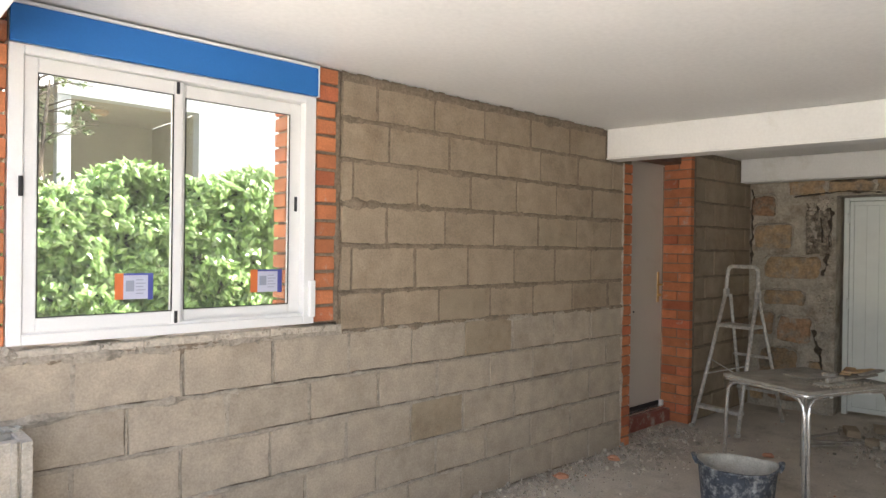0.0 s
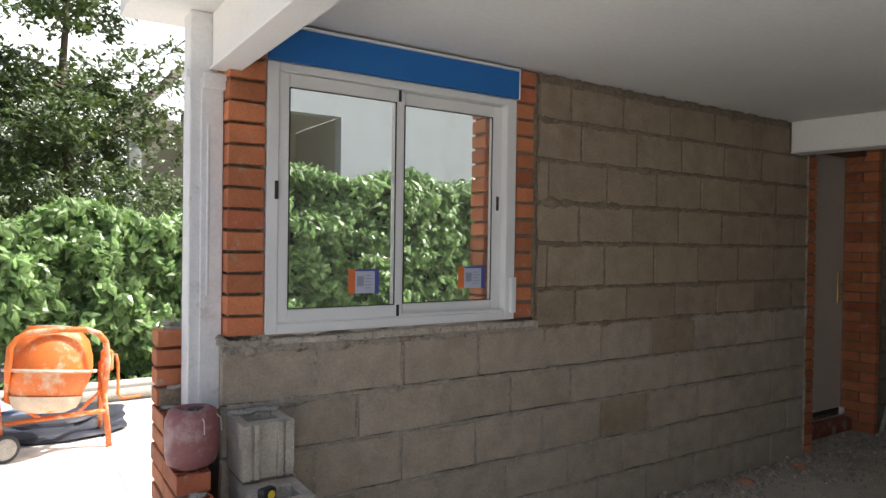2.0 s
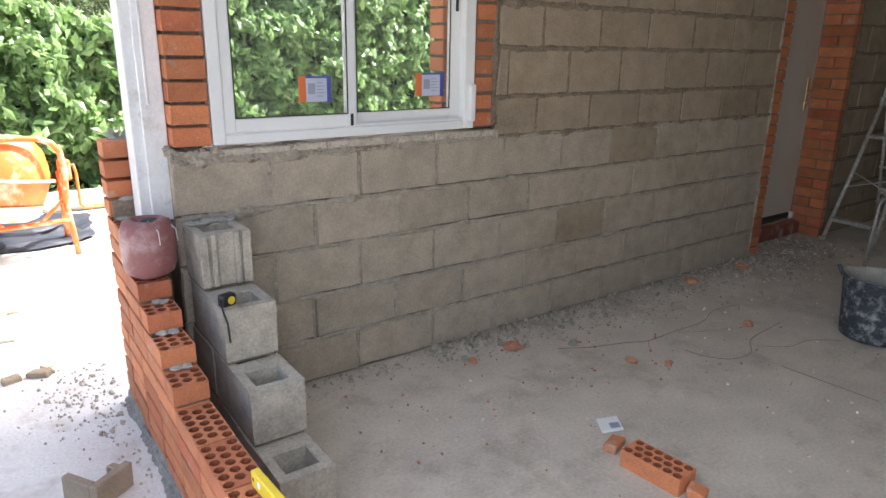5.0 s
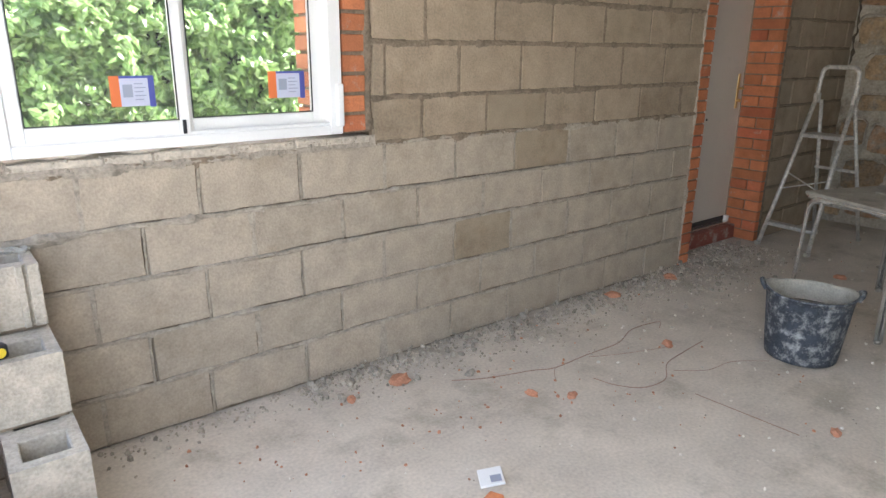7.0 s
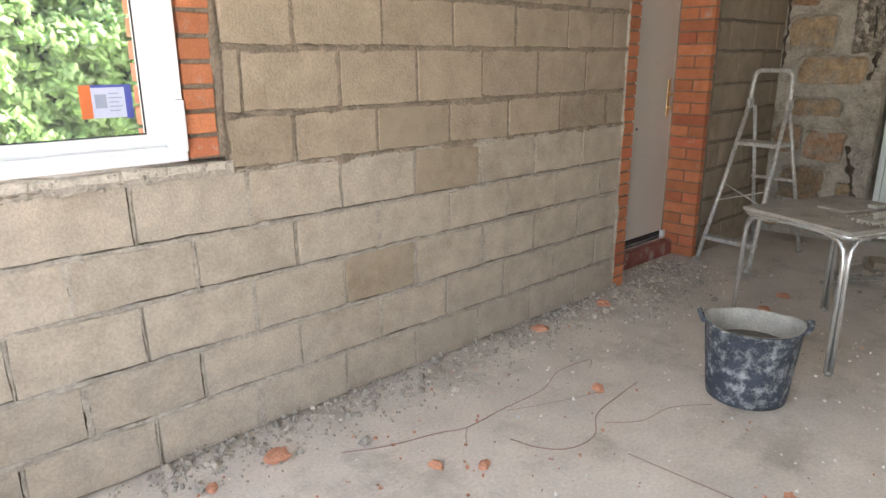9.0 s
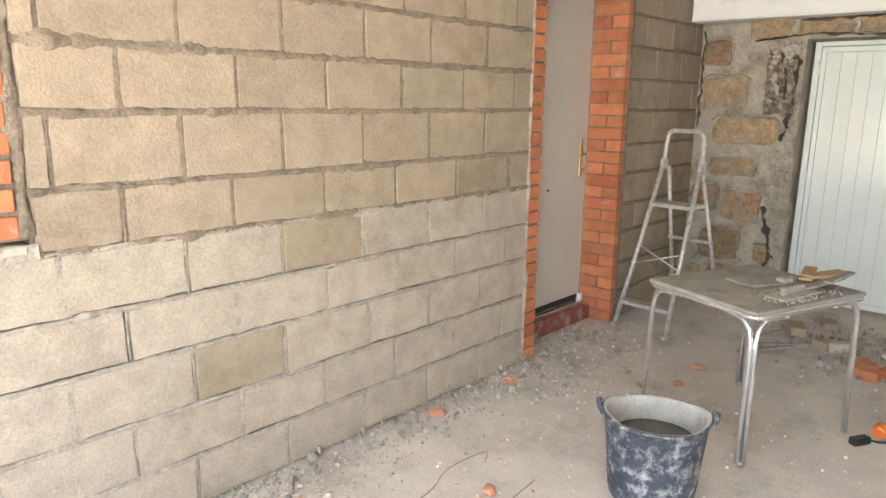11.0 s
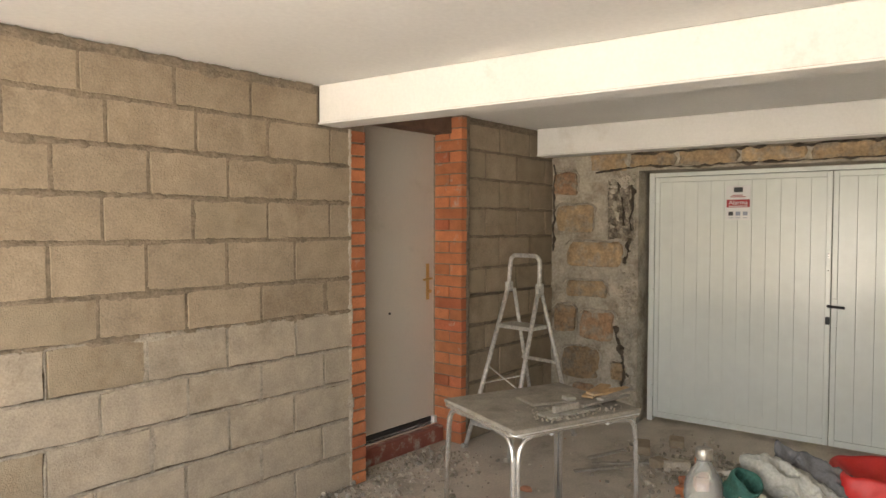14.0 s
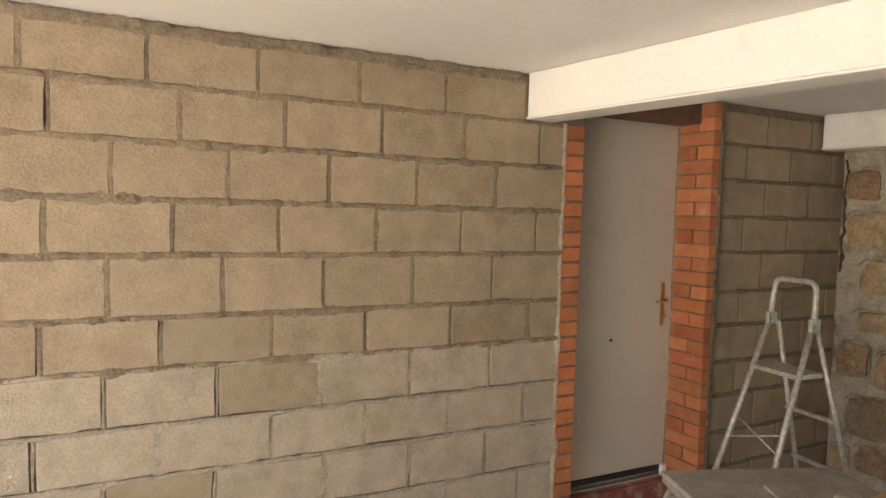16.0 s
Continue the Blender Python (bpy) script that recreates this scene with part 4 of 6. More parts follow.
hb, hbr = hollow_block(0.40, 0.195, 0.200), hollow_block(0.198, 0.195, 0.205)
for c, y0 in enumerate((1.985, 2.215, 2.452, 2.685)):
    n = 0
    y = y0
    while y < YW - 0.06:
        last = c == 3
        me = hbr if last else hb
        l = 0.40
        if y + l > YW - 0.004 and not last:
            break
        ob = new("hollow_block", me)
        ob.matrix_basis = pose(0.452, y, c * 0.215 + 0.002, 0, 0, R.uniform(-0.8, 0.8))
        tagged(ob, "hollow grey concrete block in the stepped inner leaf" if not last else "hollow concrete block with a ribbed end, topped with mortar crumbs", "concrete block", "stepped concrete blocks")
        if last:
            for a, b in ((0.0, 0.030), (0.042, 0.062), (0.130, 0.150), (0.161, 0.195)):
                part("rib", roughen(bbox(a, b, -0.017, 0.001, 0, 0.205, 0.002), 0.0012, 40), STAIRBLOCK, ob)
        y += l + 0.012
        if last:
            break
    if not (c == 3) and y < YW - 0.05:
        ob = solid("concrete_block_filler", bbox(0.452, 0.647, y, YW - 0.004, c * 0.215 + 0.002, c * 0.215 + 0.202, 0.004), STAIRBLOCK, "cut grey concrete block closing a course", "concrete block", group="stepped concrete blocks")
    bm = bmesh.new()
    if c:
        box(bm, 0.458, 0.640, y0 + 0.008, YW - 0.006, c * 0.215 - 0.0125, c * 0.215 + 0.0015)
        solid("bed_of_mortar", roughen(bm, 0.003, 14, c), MORTAR, "thin mortar bed between stepped blocks", "mortar", "structure")
# crumbs of mortar on the highest block
bm = bmesh.new()
for k in range(40):
    x, y = R.uniform(0.455, 0.64), R.uniform(2.835, 2.89)
    b2 = lump(0.018, 0.016, 0.009, k * 1.9, 0.6)
    bmesh.ops.translate(b2, vec=(x, y, 0.857), verts=b2.verts[:])
    tmp = bpy.data.meshes.new("t")
    b2.to_mesh(tmp)
    b2.free()
    bm.from_mesh(tmp)
    bpy.data.meshes.remove(tmp)
solid("mortar_crumbs", bm, CRUST, "dry mortar crumbs on the top block", "mortar crumbs", "stuff")

# maroon plastic jug turned into a water pot
jug = thing("cut_plastic_jug", pose(0.300, 2.802, 9 * PITCH - 0.004, 0, 0, 20), "dusty maroon plastic jug cut open, on a brick step", "jug")
bm = lathe(bmesh.new(), ((0.070, 0.0), (0.088, 0.012), (0.096, 0.04), (0.098, 0.12), (0.095, 0.17), (0.082, 0.202), (0.058, 0.214), (0.050, 0.212), (0.044, 0.19), (0.03, 0.17)), 28)
part("body", roughen(bm, 0.006, 9), PINKJUG, jug)
# black disc paints the shade inside the jug's opening
part("mouth", lathe(bmesh.new(), ((0.026, 0.200), (0.030, 0.2165), (0.012, 0.2158)), 24), BLACK, jug, "black disc for the shade in the cut mouth", pose(-0.004, -0.016, -0.001, 4, 0, 0))
part("string", tube(bmesh.new(), [(0.04, -0.06, 0.208), (0.075, -0.07, 0.17), (0.085, -0.062, 0.12)], 0.0025, 5), PAPER, jug, "pale string")
part("string", tube(bmesh.new(), [(-0.02, -0.05, 0.214), (-0.01, -0.092, 0.18), (-0.012, -0.099, 0.13)], 0.002, 5), PAPER, jug, "pale string")

# tape measure
tm = thing("tape_measure", pose(0.485, 2.50, 0.632, 0, 0, 20), "grey tape measure with a yellow label, on a block", "tape measure")
part("case", bbox(-0.030, 0.030, -0.018, 0.018, 0, 0.046, 0.009, 3), BLACK, tm)
part("badge", lathe(bmesh.new(), ((0.015, 0), (0.015, 0.003)), 20), YELLOW, tm, "round yellow badge", pose(0.005, -0.018, 0.023, 90, 0, 0))
part("strap", tube(bmesh.new(), [(-0.035, -0.01, 0.03), (-0.055, -0.05, 0.0), (-0.06, -0.075, -0.03), (-0.062, -0.085, -0.10)], 0.004, 6), BLACK, tm)

# spirit level on the brick course
sl = thing("spirit_level", pose(0.338, 1.36, 5 * PITCH - 0.004, 0, 0, 4), "yellow spirit level lying along the brick course", "spirit level")
part("beam", bbox(-0.012, 0.012, 0, 0.42, 0.0, 0.050, 0.003), YELLOW, sl)
part("vial", lathe(bmesh.new(), ((0.010, -0.013), (0.010, 0.013)), 16), PAPER, sl, "pale round vial", pose(0, 0.37, 0.028, 0, 90, 0))
part("hang_hole", lathe(bmesh.new(), ((0.006, -0.0125), (0.006, 0.0125)), 12), BLACK, sl, "", pose(0, 0.405, 0.028, 0, 90, 0))

# little plant on the brick pier
pl = thing("weed", pose(0.30, 3.14, 15 * PITCH - 0.010), "small withered plant rooted on the brick pier", "plant")
bm = bmesh.new()
for k in range(16):
    a = k * 2.4
    d = Vector((math.cos(a), math.sin(a), R.uniform(0.3, 1.0))).normalized()
    s = d.orthogonal().normalized() * 0.010
    p = d * R.uniform(0.02, 0.04)
    q = d * R.uniform(0.06, 0.085)
    bm.faces.new([bm.verts.new(v) for v in (Vector((0, 0, 0)), p + s, q, p - s)])
part("leaves", bm, GREYCLOTH, pl)
part("root_clod", lump(0.05, 0.03, 0.014, 3.0), CRUST, pl)

# broken block piece outside
bb = bmesh.new()
box(bb, -0.10, 0.10, -0.10, -0.06, 0, 0.12)
box(bb, -0.10, -0.06, -0.06, 0.10, 0, 0.12)
box(bb, 0.06, 0.10, -0.06, 0.02, 0, 0.09)
solid("broken_block", roughen(bevelled(bb, 0.005), 0.008, 11), CONCRETE, "broken piece of hollow concrete block on the yard slab", "concrete block", m=pose(0.0, 2.56, 0, 0, 0, 35) @ Matrix.Scale(0.8, 4))

# ---- door ----
d1 = tagged(new("door_1"), "closed pale grey steel door with a brass lever handle", "door", kind="structure")
part("leaf", bbox(4.80, 5.690, 3.155, 3.20, 0.178, 2.285, 0.003), GREYDOOR, d1)
part("door_frame", bbox(4.775, 5.70, 3.150, 3.21, 2.2855, 2.30, 0.002), GREYDOOR, d1)
part("door_frame", bbox(4.758, 4.799, 3.146, 3.21, 0.12, 2.2855, 0.002), GREYDOOR, d1)
# black strip between leaf and threshold
part("bottom_seal", bbox(4.80, 5.66, 3.148, 3.20, 0.142, 0.176, 0.003), BLACK, d1, "black strip under the door leaf")
part("threshold", roughen(bbox(4.76, 5.70, 3.06, 3.22, 0.0, 0.118, 0.006), 0.004, 12), REDTILE, d1, "dark red painted step")
part("threshold_edge", bbox(4.80, 5.69, 3.10, 3.20, 0.119, 0.138, 0.002), STEEL, d1)
part("plug", bbox(5.655, 5.69, 3.12, 3.154, 0.12, 0.18, 0.003), PAPER, d1)
h = part("handle_plate", bbox(5.600, 5.632, 3.146, 3.1545, 1.065, 1.335, 0.004, 2), BRASS, d1, "brass handle plate")
part("lever", tube(bmesh.new(), [(5.616, 3.150, 1.225), (5.616, 3.105, 1.225), (5.606, 3.098, 1.225), (5.515, 3.098, 1.222)], 0.008, 8), BRASS, h)
part("lever", tube(bmesh.new(), [(5.616, 3.1455, 1.13), (5.616, 3.12, 1.13)], 0.013, 12), BRASS, h, "brass lock cylinder")
part("keyhole", lathe(bmesh.new(), ((0.009, 0), (0.009, 0.006)), 14), BLACK, d1, "small dark keyhole cap", pose(5.221, 3.155, 0.997, 90, 0, 0))

# ---- garage door ----
GX, GY = 7.264, 2.13
g2 = tagged(new("door_2"), "closed white sheet steel garage door with vertical ribs", "garage door", kind="structure")
g2.matrix_basis = about(GX, GY, 5.0)
part("door_frame", bbox(GX - 0.03, GX + 0.05, 2.10, 2.145, 0, 2.052, 0.004), GARAGE, g2)
part("door_frame", bbox(GX - 0.03, GX + 0.05, -0.62, 2.0995, 2.018, 2.052, 0.004), GARAGE, g2)
part("door_frame", bbox(GX - 0.03, GX + 0.05, -0.65, -0.621, 0, 2.052, 0.004), GARAGE, g2)


def leaf(y0, y1):
    lf = part("leaf", box(bmesh.new(), GX + 0.012, GX + 0.04, y0, y1, 0.03, 2.016), GARAGE, g2)
    bm = bmesh.new()
    for a in ((y0, y0 + 0.035, 0.03, 2.014), (y1 - 0.035, y1, 0.03, 2.014), (y0 + 0.035, y1 - 0.035, 0.03, 0.075), (y0 + 0.035, y1 - 0.035, 1.975, 2.014)):
        box(bm, GX - 0.012, GX + 0.012, a[0], a[1], a[2], a[3])
    part("leaf_frame", bevelled(bm, 0.003), GARAGE, lf)
    n = 12
    w = (y1 - y0 - 0.07) / n
    for k in range(n):
        a = y0 + 0.035 + k * w
        part("panel", bbox(GX - 0.002 + R.uniform(-0.0012, 0.0012), GX + 0.0118, a + 0.0002, a + w - 0.0002, 0.076, 1.974, 0.0025, 2), GARAGE, lf)
    return lf


l1 = leaf(0.828, 2.098)
l2 = leaf(-0.615, 0.822)
part("lock_case", bbox(GX - 0.022, GX - 0.012, 0.783, 0.821, 0.90, 1.10, 0.003), GARAGE, l2)
part("lever", tube(bmesh.new(), [(GX - 0.012, 0.838, 1.045), (GX - 0.052, 0.838, 1.045), (GX - 0.056, 0.830, 1.045), (GX - 0.056, 0.735, 1.040)], 0.010, 8), BLACK, l1, "black lever handle")
part("lock", bbox(GX - 0.020, GX - 0.010, 0.830, 0.858, 0.91, 0.965, 0.003), BLACK, l1, "dark lock plate")
for z in (0.25, 1.05, 1.86):
    part("hinge", tube(bmesh.new(), [(GX - 0.032, 2.103, z - 0.05), (GX - 0.032, 2.103, z + 0.05)], 0.011, 8), GARAGE, g2)
for z in (1.40, 1.42, 1.30):
    part("rivet", lathe(bmesh.new(), ((0.006, 0), (0.004, 0.003)), 8), STEEL, l1, "", pose(GX - 0.012, 0.845, z, 0, -90, 0))

sg = thing("alarm_sign", about(GX, GY, 5.0) @ pose(GX - 0.006, 1.548, 1.665, 0, 0, -90), "small white alarm sign with a dark red band", "sign")
SW, SH = 0.175, 0.265
part("plate", bbox(0, SW, 0, 0.003, 0, SH, 0.001), PAPER, sg)
part("red_band", box(bmesh.new(), 0.004, SW - 0.004, -0.0008, 0, 0.098, 0.158), INKRED, sg)
part("camera_mark", bbox(0.055, 0.12, -0.0008, 0, 0.215, 0.252, 0.0003), BLACK, sg)
part("logo_stroke", bbox(0.03, 0.14, -0.0008, 0, 0.176, 0.182, 0.0003), INKRED, sg)
part("logo_stroke", bbox(0.045, 0.12, -0.0008, 0, 0.188, 0.194, 0.0003), INKRED, sg)
w_ = new("word", text_mesh("Alarma", 0.047))
w_.data.materials.append(PAPER)
w_.parent, w_.matrix_basis = sg, pose(SW / 2, -0.0012, 0.134, 90, 0, 0)
part("small_print", box(bmesh.new(), 0.02, SW - 0.02, -0.0012, -0.0008, 0.104, 0.110), PAPER, sg)
for k in range(3):
    part("pictogram", bbox(0.018 + k * 0.052, 0.052 + k * 0.052, -0.0008, 0, 0.035, 0.065, 0.0003), INKGREY if k else BLACK, sg)
    part("small_print", box(bmesh.new(), 0.018 + k * 0.052, 0.052 + k * 0.052, -0.0008, 0, 0.016, 0.020), INKGREY, sg)

# ---- table ----
PAPERCLOTH = mat("pale_rag", (0.46, 0.44, 0.36), 0.9, vary=0.2, scale=14, bump=0.5)
tb = thing("work_table", pose(4.78, 1.62, 0, 0, 0, -20), "square tubular steel table thick with building dust", "table")
A, B = 0.38, 0.318
bm = bbox(-A, A, -B, B, 0.700, 0.720, 0.006, 2)
part("tabletop", bm, DUSTTOP, tb)
r = 0.05
rim = []
for sx, sy, a0 in ((1, 1, 0), (-1, 1, 90), (-1, -1, 180), (1, -1, 270)):
    for k in range(5):
        a = radians(a0 + 22.5 * k)
        rim.append((sx * (A - r) + r * math.cos(a), sy * (B - r) + r * math.sin(a), 0.692))
part("rim", tube(bmesh.new(), rim + [rim[0]], 0.011, 8, False), STEEL, tb, "bent steel rim")
for sx in (-1, 1):
    for sy in (-1, 1):
        bm = bmesh.new()
        cx, cy = sx * (A - 0.012), sy * (B - 0.012)
        for dx, dy, ox, oy in ((1, 0, 0.016, 0), (0, 1, 0, 0.016)):
            p = []
            p.append((cx - sx * (0.16 * dx + ox), cy - sy * (0.16 * dy + oy), 0.680))
            p.append((cx - sx * (0.075 * dx + ox), cy - sy * (0.075 * dy + oy), 0.678))
            p.append((cx - sx * (0.035 * dx + ox), cy - sy * (0.035 * dy + oy), 0.664))
            p.append((cx - sx * (0.008 * dx + ox), cy - sy * (0.008 * dy + oy), 0.627))
            p.append((cx - sx * ox, cy - sy * oy, 0.572))
            p.append((cx + sx * (0.012 - ox), cy + sy * (0.012 - oy), 0.012))
            tube(bm, p, 0.0115, 8)
        lg = part("leg", bm, STEEL, tb)
        part("foot_cap", lathe(bmesh.new(), ((0.017, 0), (0.019, 0.015), (0.015, 0.022)), 12), CAPMETAL, lg, "", pose(cx + sx * 0.003, cy + sy * 0.003, 0))
        part("clip", bbox(-0.008, 0.008, -0.008, 0.008, -0.016, 0.0, 0.003), PAPER, tb, "white plastic clip", pose(cx - sx * 0.2, cy, 0.684))

TB = tb.matrix_basis.copy()
TOP = 0.7205


def smooth(bm):
    for f in bm.faces:
        f.smooth = True
    return bm


def on_table(name, x, y, rz, label, category, dz=0.0, group=""):
    return thing(name, TB @ pose(x, y, TOP + dz, 0, 0, rz), label, category, group)


o = on_table("float_board", 0.02, -0.20, 4, "mortar-caked plasterer's float lying on the table", "plasterer's float")
part("blade", roughen(bbox(-0.16, 0.13, -0.05, 0.05, 0, 0.010, 0.002), 0.002, 14), CRUST, o)
part("handle", bbox(-0.10, 0.06, -0.012, 0.012, 0.0105, 0.045, 0.005), OLDWOOD, o)
o = on_table("mortar_slab", 0.06, 0.02, -8, "flat slab of set mortar on a sheet", "mortar")
part("slab", roughen(bbox(-0.13, 0.15, -0.09, 0.09, 0, 0.014, 0.004), 0.006, 11), DUSTTOP, o)
part("end_block", roughen(bbox(0.06, 0.11, -0.10, -0.04, 0.014, 0.034, 0.004), 0.004, 15), CRUST, o)
for k, (x, y, rz, l, w, m_) in enumerate(((0.30, -0.07, 20, 0.17, 0.035, OLDWOOD), (0.28, -0.16, 8, 0.18, 0.024, OLDWOOD), (0.34, -0.04, 30, 0.15, 0.030, WOOD), (0.36, -0.12, -4, 0.13, 0.036, WOOD), (0.31, -0.22, 14, 0.15, 0.02, OLDWOOD))):
    o = on_table("pine_offcut", x, y, rz, "short offcut of pine on the cluttered table" if m_ is WOOD else "greyed wood offcut on the cluttered table", "wood offcut", 0.001 + 0.0125 * k, "wood offcuts")
    part("stick", roughen(bbox(-l, l, -w, w, 0, 0.012, 0.002), 0.0012, 20, k), m_, o)
o = on_table("rag", 0.20, -0.02, 25, "dusty grey rag heaped by the offcuts", "rag")
part("cloth", roughen(lump(0.09, 0.05, 0.014, 4.4, 0.4, 3), 0.010, 22), DUSTTOP, o, "", pose(0, 0, 0.012))
places = []
for k in range(320):
    c = R.choice(((-0.08, -0.26, 0.06), (0.12, -0.12, 0.10), (0.0, -0.2, 0.12), (0.15, -0.28, 0.09)))
    x, y = R.gauss(c[0], c[2]), R.gauss(c[1], c[2] * 0.7)
    if abs(x) < A - 0.02 and abs(y) < B - 0.02:
        s = R.uniform(0.002, 0.008)
        places.append((x, y, s * 0.5, s))
me = joined_lumps(places)
me.materials.append(RUBBLE)
o = new("plaster_crumbs", me)
o.matrix_basis = TB @ pose(0, 0, TOP)
tagged(o, "pale plaster crumbs scattered on the table", "crumbs", kind="stuff")

# ---- ladder ----
ld = thing("step_ladder", pose(5.665, 2.635, 0, 0, 0, -5), "small aluminium step ladder splashed with mortar, standing open", "ladder")
TOPX, TOPZ = 0.405, 1.16
for s in (-1, 1):
    st_ = part("front_stile", tube(bmesh.new(), [(0, s * 0.205, 0.0), (TOPX * 0.5, s * 0.170, TOPZ * 0.5), (TOPX, s * 0.145, TOPZ)], 0.0165, 8), LADDER, ld)
    part("foot", bbox(-0.03, 0.02, -0.018, 0.018, 0, 0.03, 0.005), CRUST, st_, "", pose(0, s * 0.205, 0.0))
    st_ = part("rear_stile", tube(bmesh.new(), [(0.80, s * 0.19, 0.0), (TOPX + 0.05, s * 0.128, TOPZ - 0.02)], 0.0145, 8), LADDER, ld)
    part("foot", bbox(-0.02, 0.02, -0.015, 0.015, 0, 0.025, 0.004), CRUST, st_, "", pose(0.80, s * 0.19, 0.0))
    part("hinge", bbox(TOPX - 0.03, TOPX + 0.05, s * 0.145 - 0.012, s * 0.145 + 0.012, TOPZ - 0.04, TOPZ + 0.035, 0.006), LADDER, ld)
loop = [(TOPX + 0.005, -0.145, TOPZ - 0.02)] + [(TOPX + 0.012, -0.143, TOPZ + 0.10)]
for k in range(7):
    a = radians(180 - 15 * k)
    loop.append((TOPX + 0.02, -0.088 + 0.05 * math.cos(a), TOPZ + 0.185 + 0.05 * math.sin(a)))
loop += [(x, -y, z) for x, y, z in loop[::-1]]
part("hand_rail", tube(bmesh.new(), loop, 0.0165, 8), LADDER, ld, "looped hand rail")


def rung(z, depth, th, rear=False):
    f = z / TOPZ
    x = TOPX * f if not rear else 0.80 + (TOPX + 0.05 - 0.80) * f
    w = 0.205 + (0.145 - 0.205) * f
    part("step" if not rear else "rear_bar", bbox(x - 0.02, x - 0.02 + depth, -w, w, z - th, z, 0.004, 2), LADDER, ld)


rung(0.885, 0.20, 0.028)
rung(0.19, 0.075, 0.030)
rung(0.60, 0.03, 0.022, True)
rung(0.28, 0.03, 0.022, True)
part("brace", tube(bmesh.new(), [(TOPX * 0.50, 0.172, 0.58), (TOPX * 0.40, -0.178, 0.45)], 0.006, 6), LADDER, ld)
part("brace", tube(bmesh.new(), [(TOPX * 0.40, 0.178, 0.45), (TOPX * 0.50, -0.172, 0.56)], 0.006, 6), LADDER, ld)

# ---- bucket ----
bk = thing("rubber_bucket", pose(3.850, 1.650, 0, 0, 0, -63) @ Matrix.Diagonal((0.925, 0.925, 1.02, 1)), "black rubber builder's bucket streaked with dried mortar", "bucket")
bm = lathe(bmesh.new(), ((0.168, 0.0), (0.183, 0.006), (0.188, 0.03), (0.208, 0.30), (0.214, 0.335), (0.220, 0.336), (0.220, 0.345), (0.208, 0.346), (0.200, 0.335), (0.190, 0.26), (0.176, 0.12), (0.15, 0.118), (0.05, 0.112)), 48)
for v in bm.verts:
    a = math.atan2(v.co.y, v.co.x)
    if v.co.z > 0.2:
        k = (v.co.z - 0.2) / 0.146
        v.co.x *= 1 + 0.07 * k * math.cos(2 * a)
        v.co.y *= 1 + 0.07 * k * math.cos(2 * a)
        v.co.z += 0.018 * k * max(0, math.cos(2 * a))
part("body", bm, RUBBER, bk)
def squash(bm):
    for v in bm.verts:
        a = math.atan2(v.co.y, v.co.x)
        k = max(0, (v.co.z - 0.2) / 0.146)
        v.co.x *= 1 + 0.07 * k * math.cos(2 * a)
        v.co.y *= 1 + 0.07 * k * math.cos(2 * a)
        v.co.z += 0.018 * k * max(0, math.cos(2 * a))
    return bm


part("mortar_skin", squash(lathe(bmesh.new(), ((0.212, 0.3475), (0.202, 0.347), (0.192, 0.330), (0.182, 0.25), (0.167, 0.128), (0.05, 0.123)), 48, False)), CRUST, bk, "grey dried mortar lining")
# dark disc closing the lower part of the bucket
part("slurry", lathe(bmesh.new(), ((0.02, 0.246), (0.120, 0.249), (0.186, 0.246), (0.180, 0.200)), 40, False), BUCKETFILL, bk, "dark fill low in the bucket")
for s in (-1, 1):
    part("handle", tube(bmesh.new(), [(s * 0.222, -0.05, 0.340), (s * 0.242, -0.04, 0.366), (s * 0.250, 0, 0.376), (s * 0.242, 0.04, 0.366), (s * 0.222, 0.05, 0.340)], 0.011, 8), RUBBER, bk)

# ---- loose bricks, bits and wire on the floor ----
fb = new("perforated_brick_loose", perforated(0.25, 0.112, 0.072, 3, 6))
fb.matrix_basis = pose(1.746, 1.512, 0.0365, 0, 0, 5)
tagged(fb, "single perforated orange brick lying on the dusty floor", "brick")
solid("brick_fragment", roughen(bbox(-0.045, 0.045, -0.03, 0.03, 0, 0.035, 0.006), 0.012, 17, 2), BRICK, "broken orange brick chunk on the floor", "brick fragment", m=pose(1.752, 1.724, 0, 0, 0, 20), group="brick fragments")
solid("brick_fragment", roughen(bbox(-0.035, 0.03, -0.03, 0.03, 0, 0.04, 0.006), 0.012, 17, 6), BRICK, "broken orange brick chunk on the floor", "brick fragment", m=pose(1.755, 1.345, 0, 0, 0, 10), group="brick fragments")
pk = thing("paper_packet", pose(1.862, 1.842, 0.004, 0, -8, -32), "crumpled white printed packet on the floor", "packet")
part("sleeve", roughen(bbox(-0.045, 0.045, -0.05, 0.05, 0, 0.010, 0.002), 0.004, 20), PAPER, pk)
part("print", bbox(-0.005, 0.036, -0.04, 0.0, 0.0125, 0.0135, 0.0003), INKGREY, pk)
for k, (x, y, s) in enumerate(((2.013, 2.650, 0.055), (3.382, 2.126, 0.04), (2.424, 2.191, 0.032), (3.744, 2.77, 0.05), (2.562, 2.071, 0.028), (1.743, 2.641, 0.028), (4.34, 2.76, 0.045), (4.975, 2.035, 0.04), (3.20, 1.20, 0.03), (5.30, 2.05, 0.04))):
    if s:
        solid("brick_fragment", lump(s, s * 0.7, s * 0.45, k * 1.7, 0.5, 2), BRICKBIT, "small broken orange brick chunk on the floor", "brick fragment", m=pose(x, y, s * 0.32, 0, 0, k * 50), group="brick fragments")

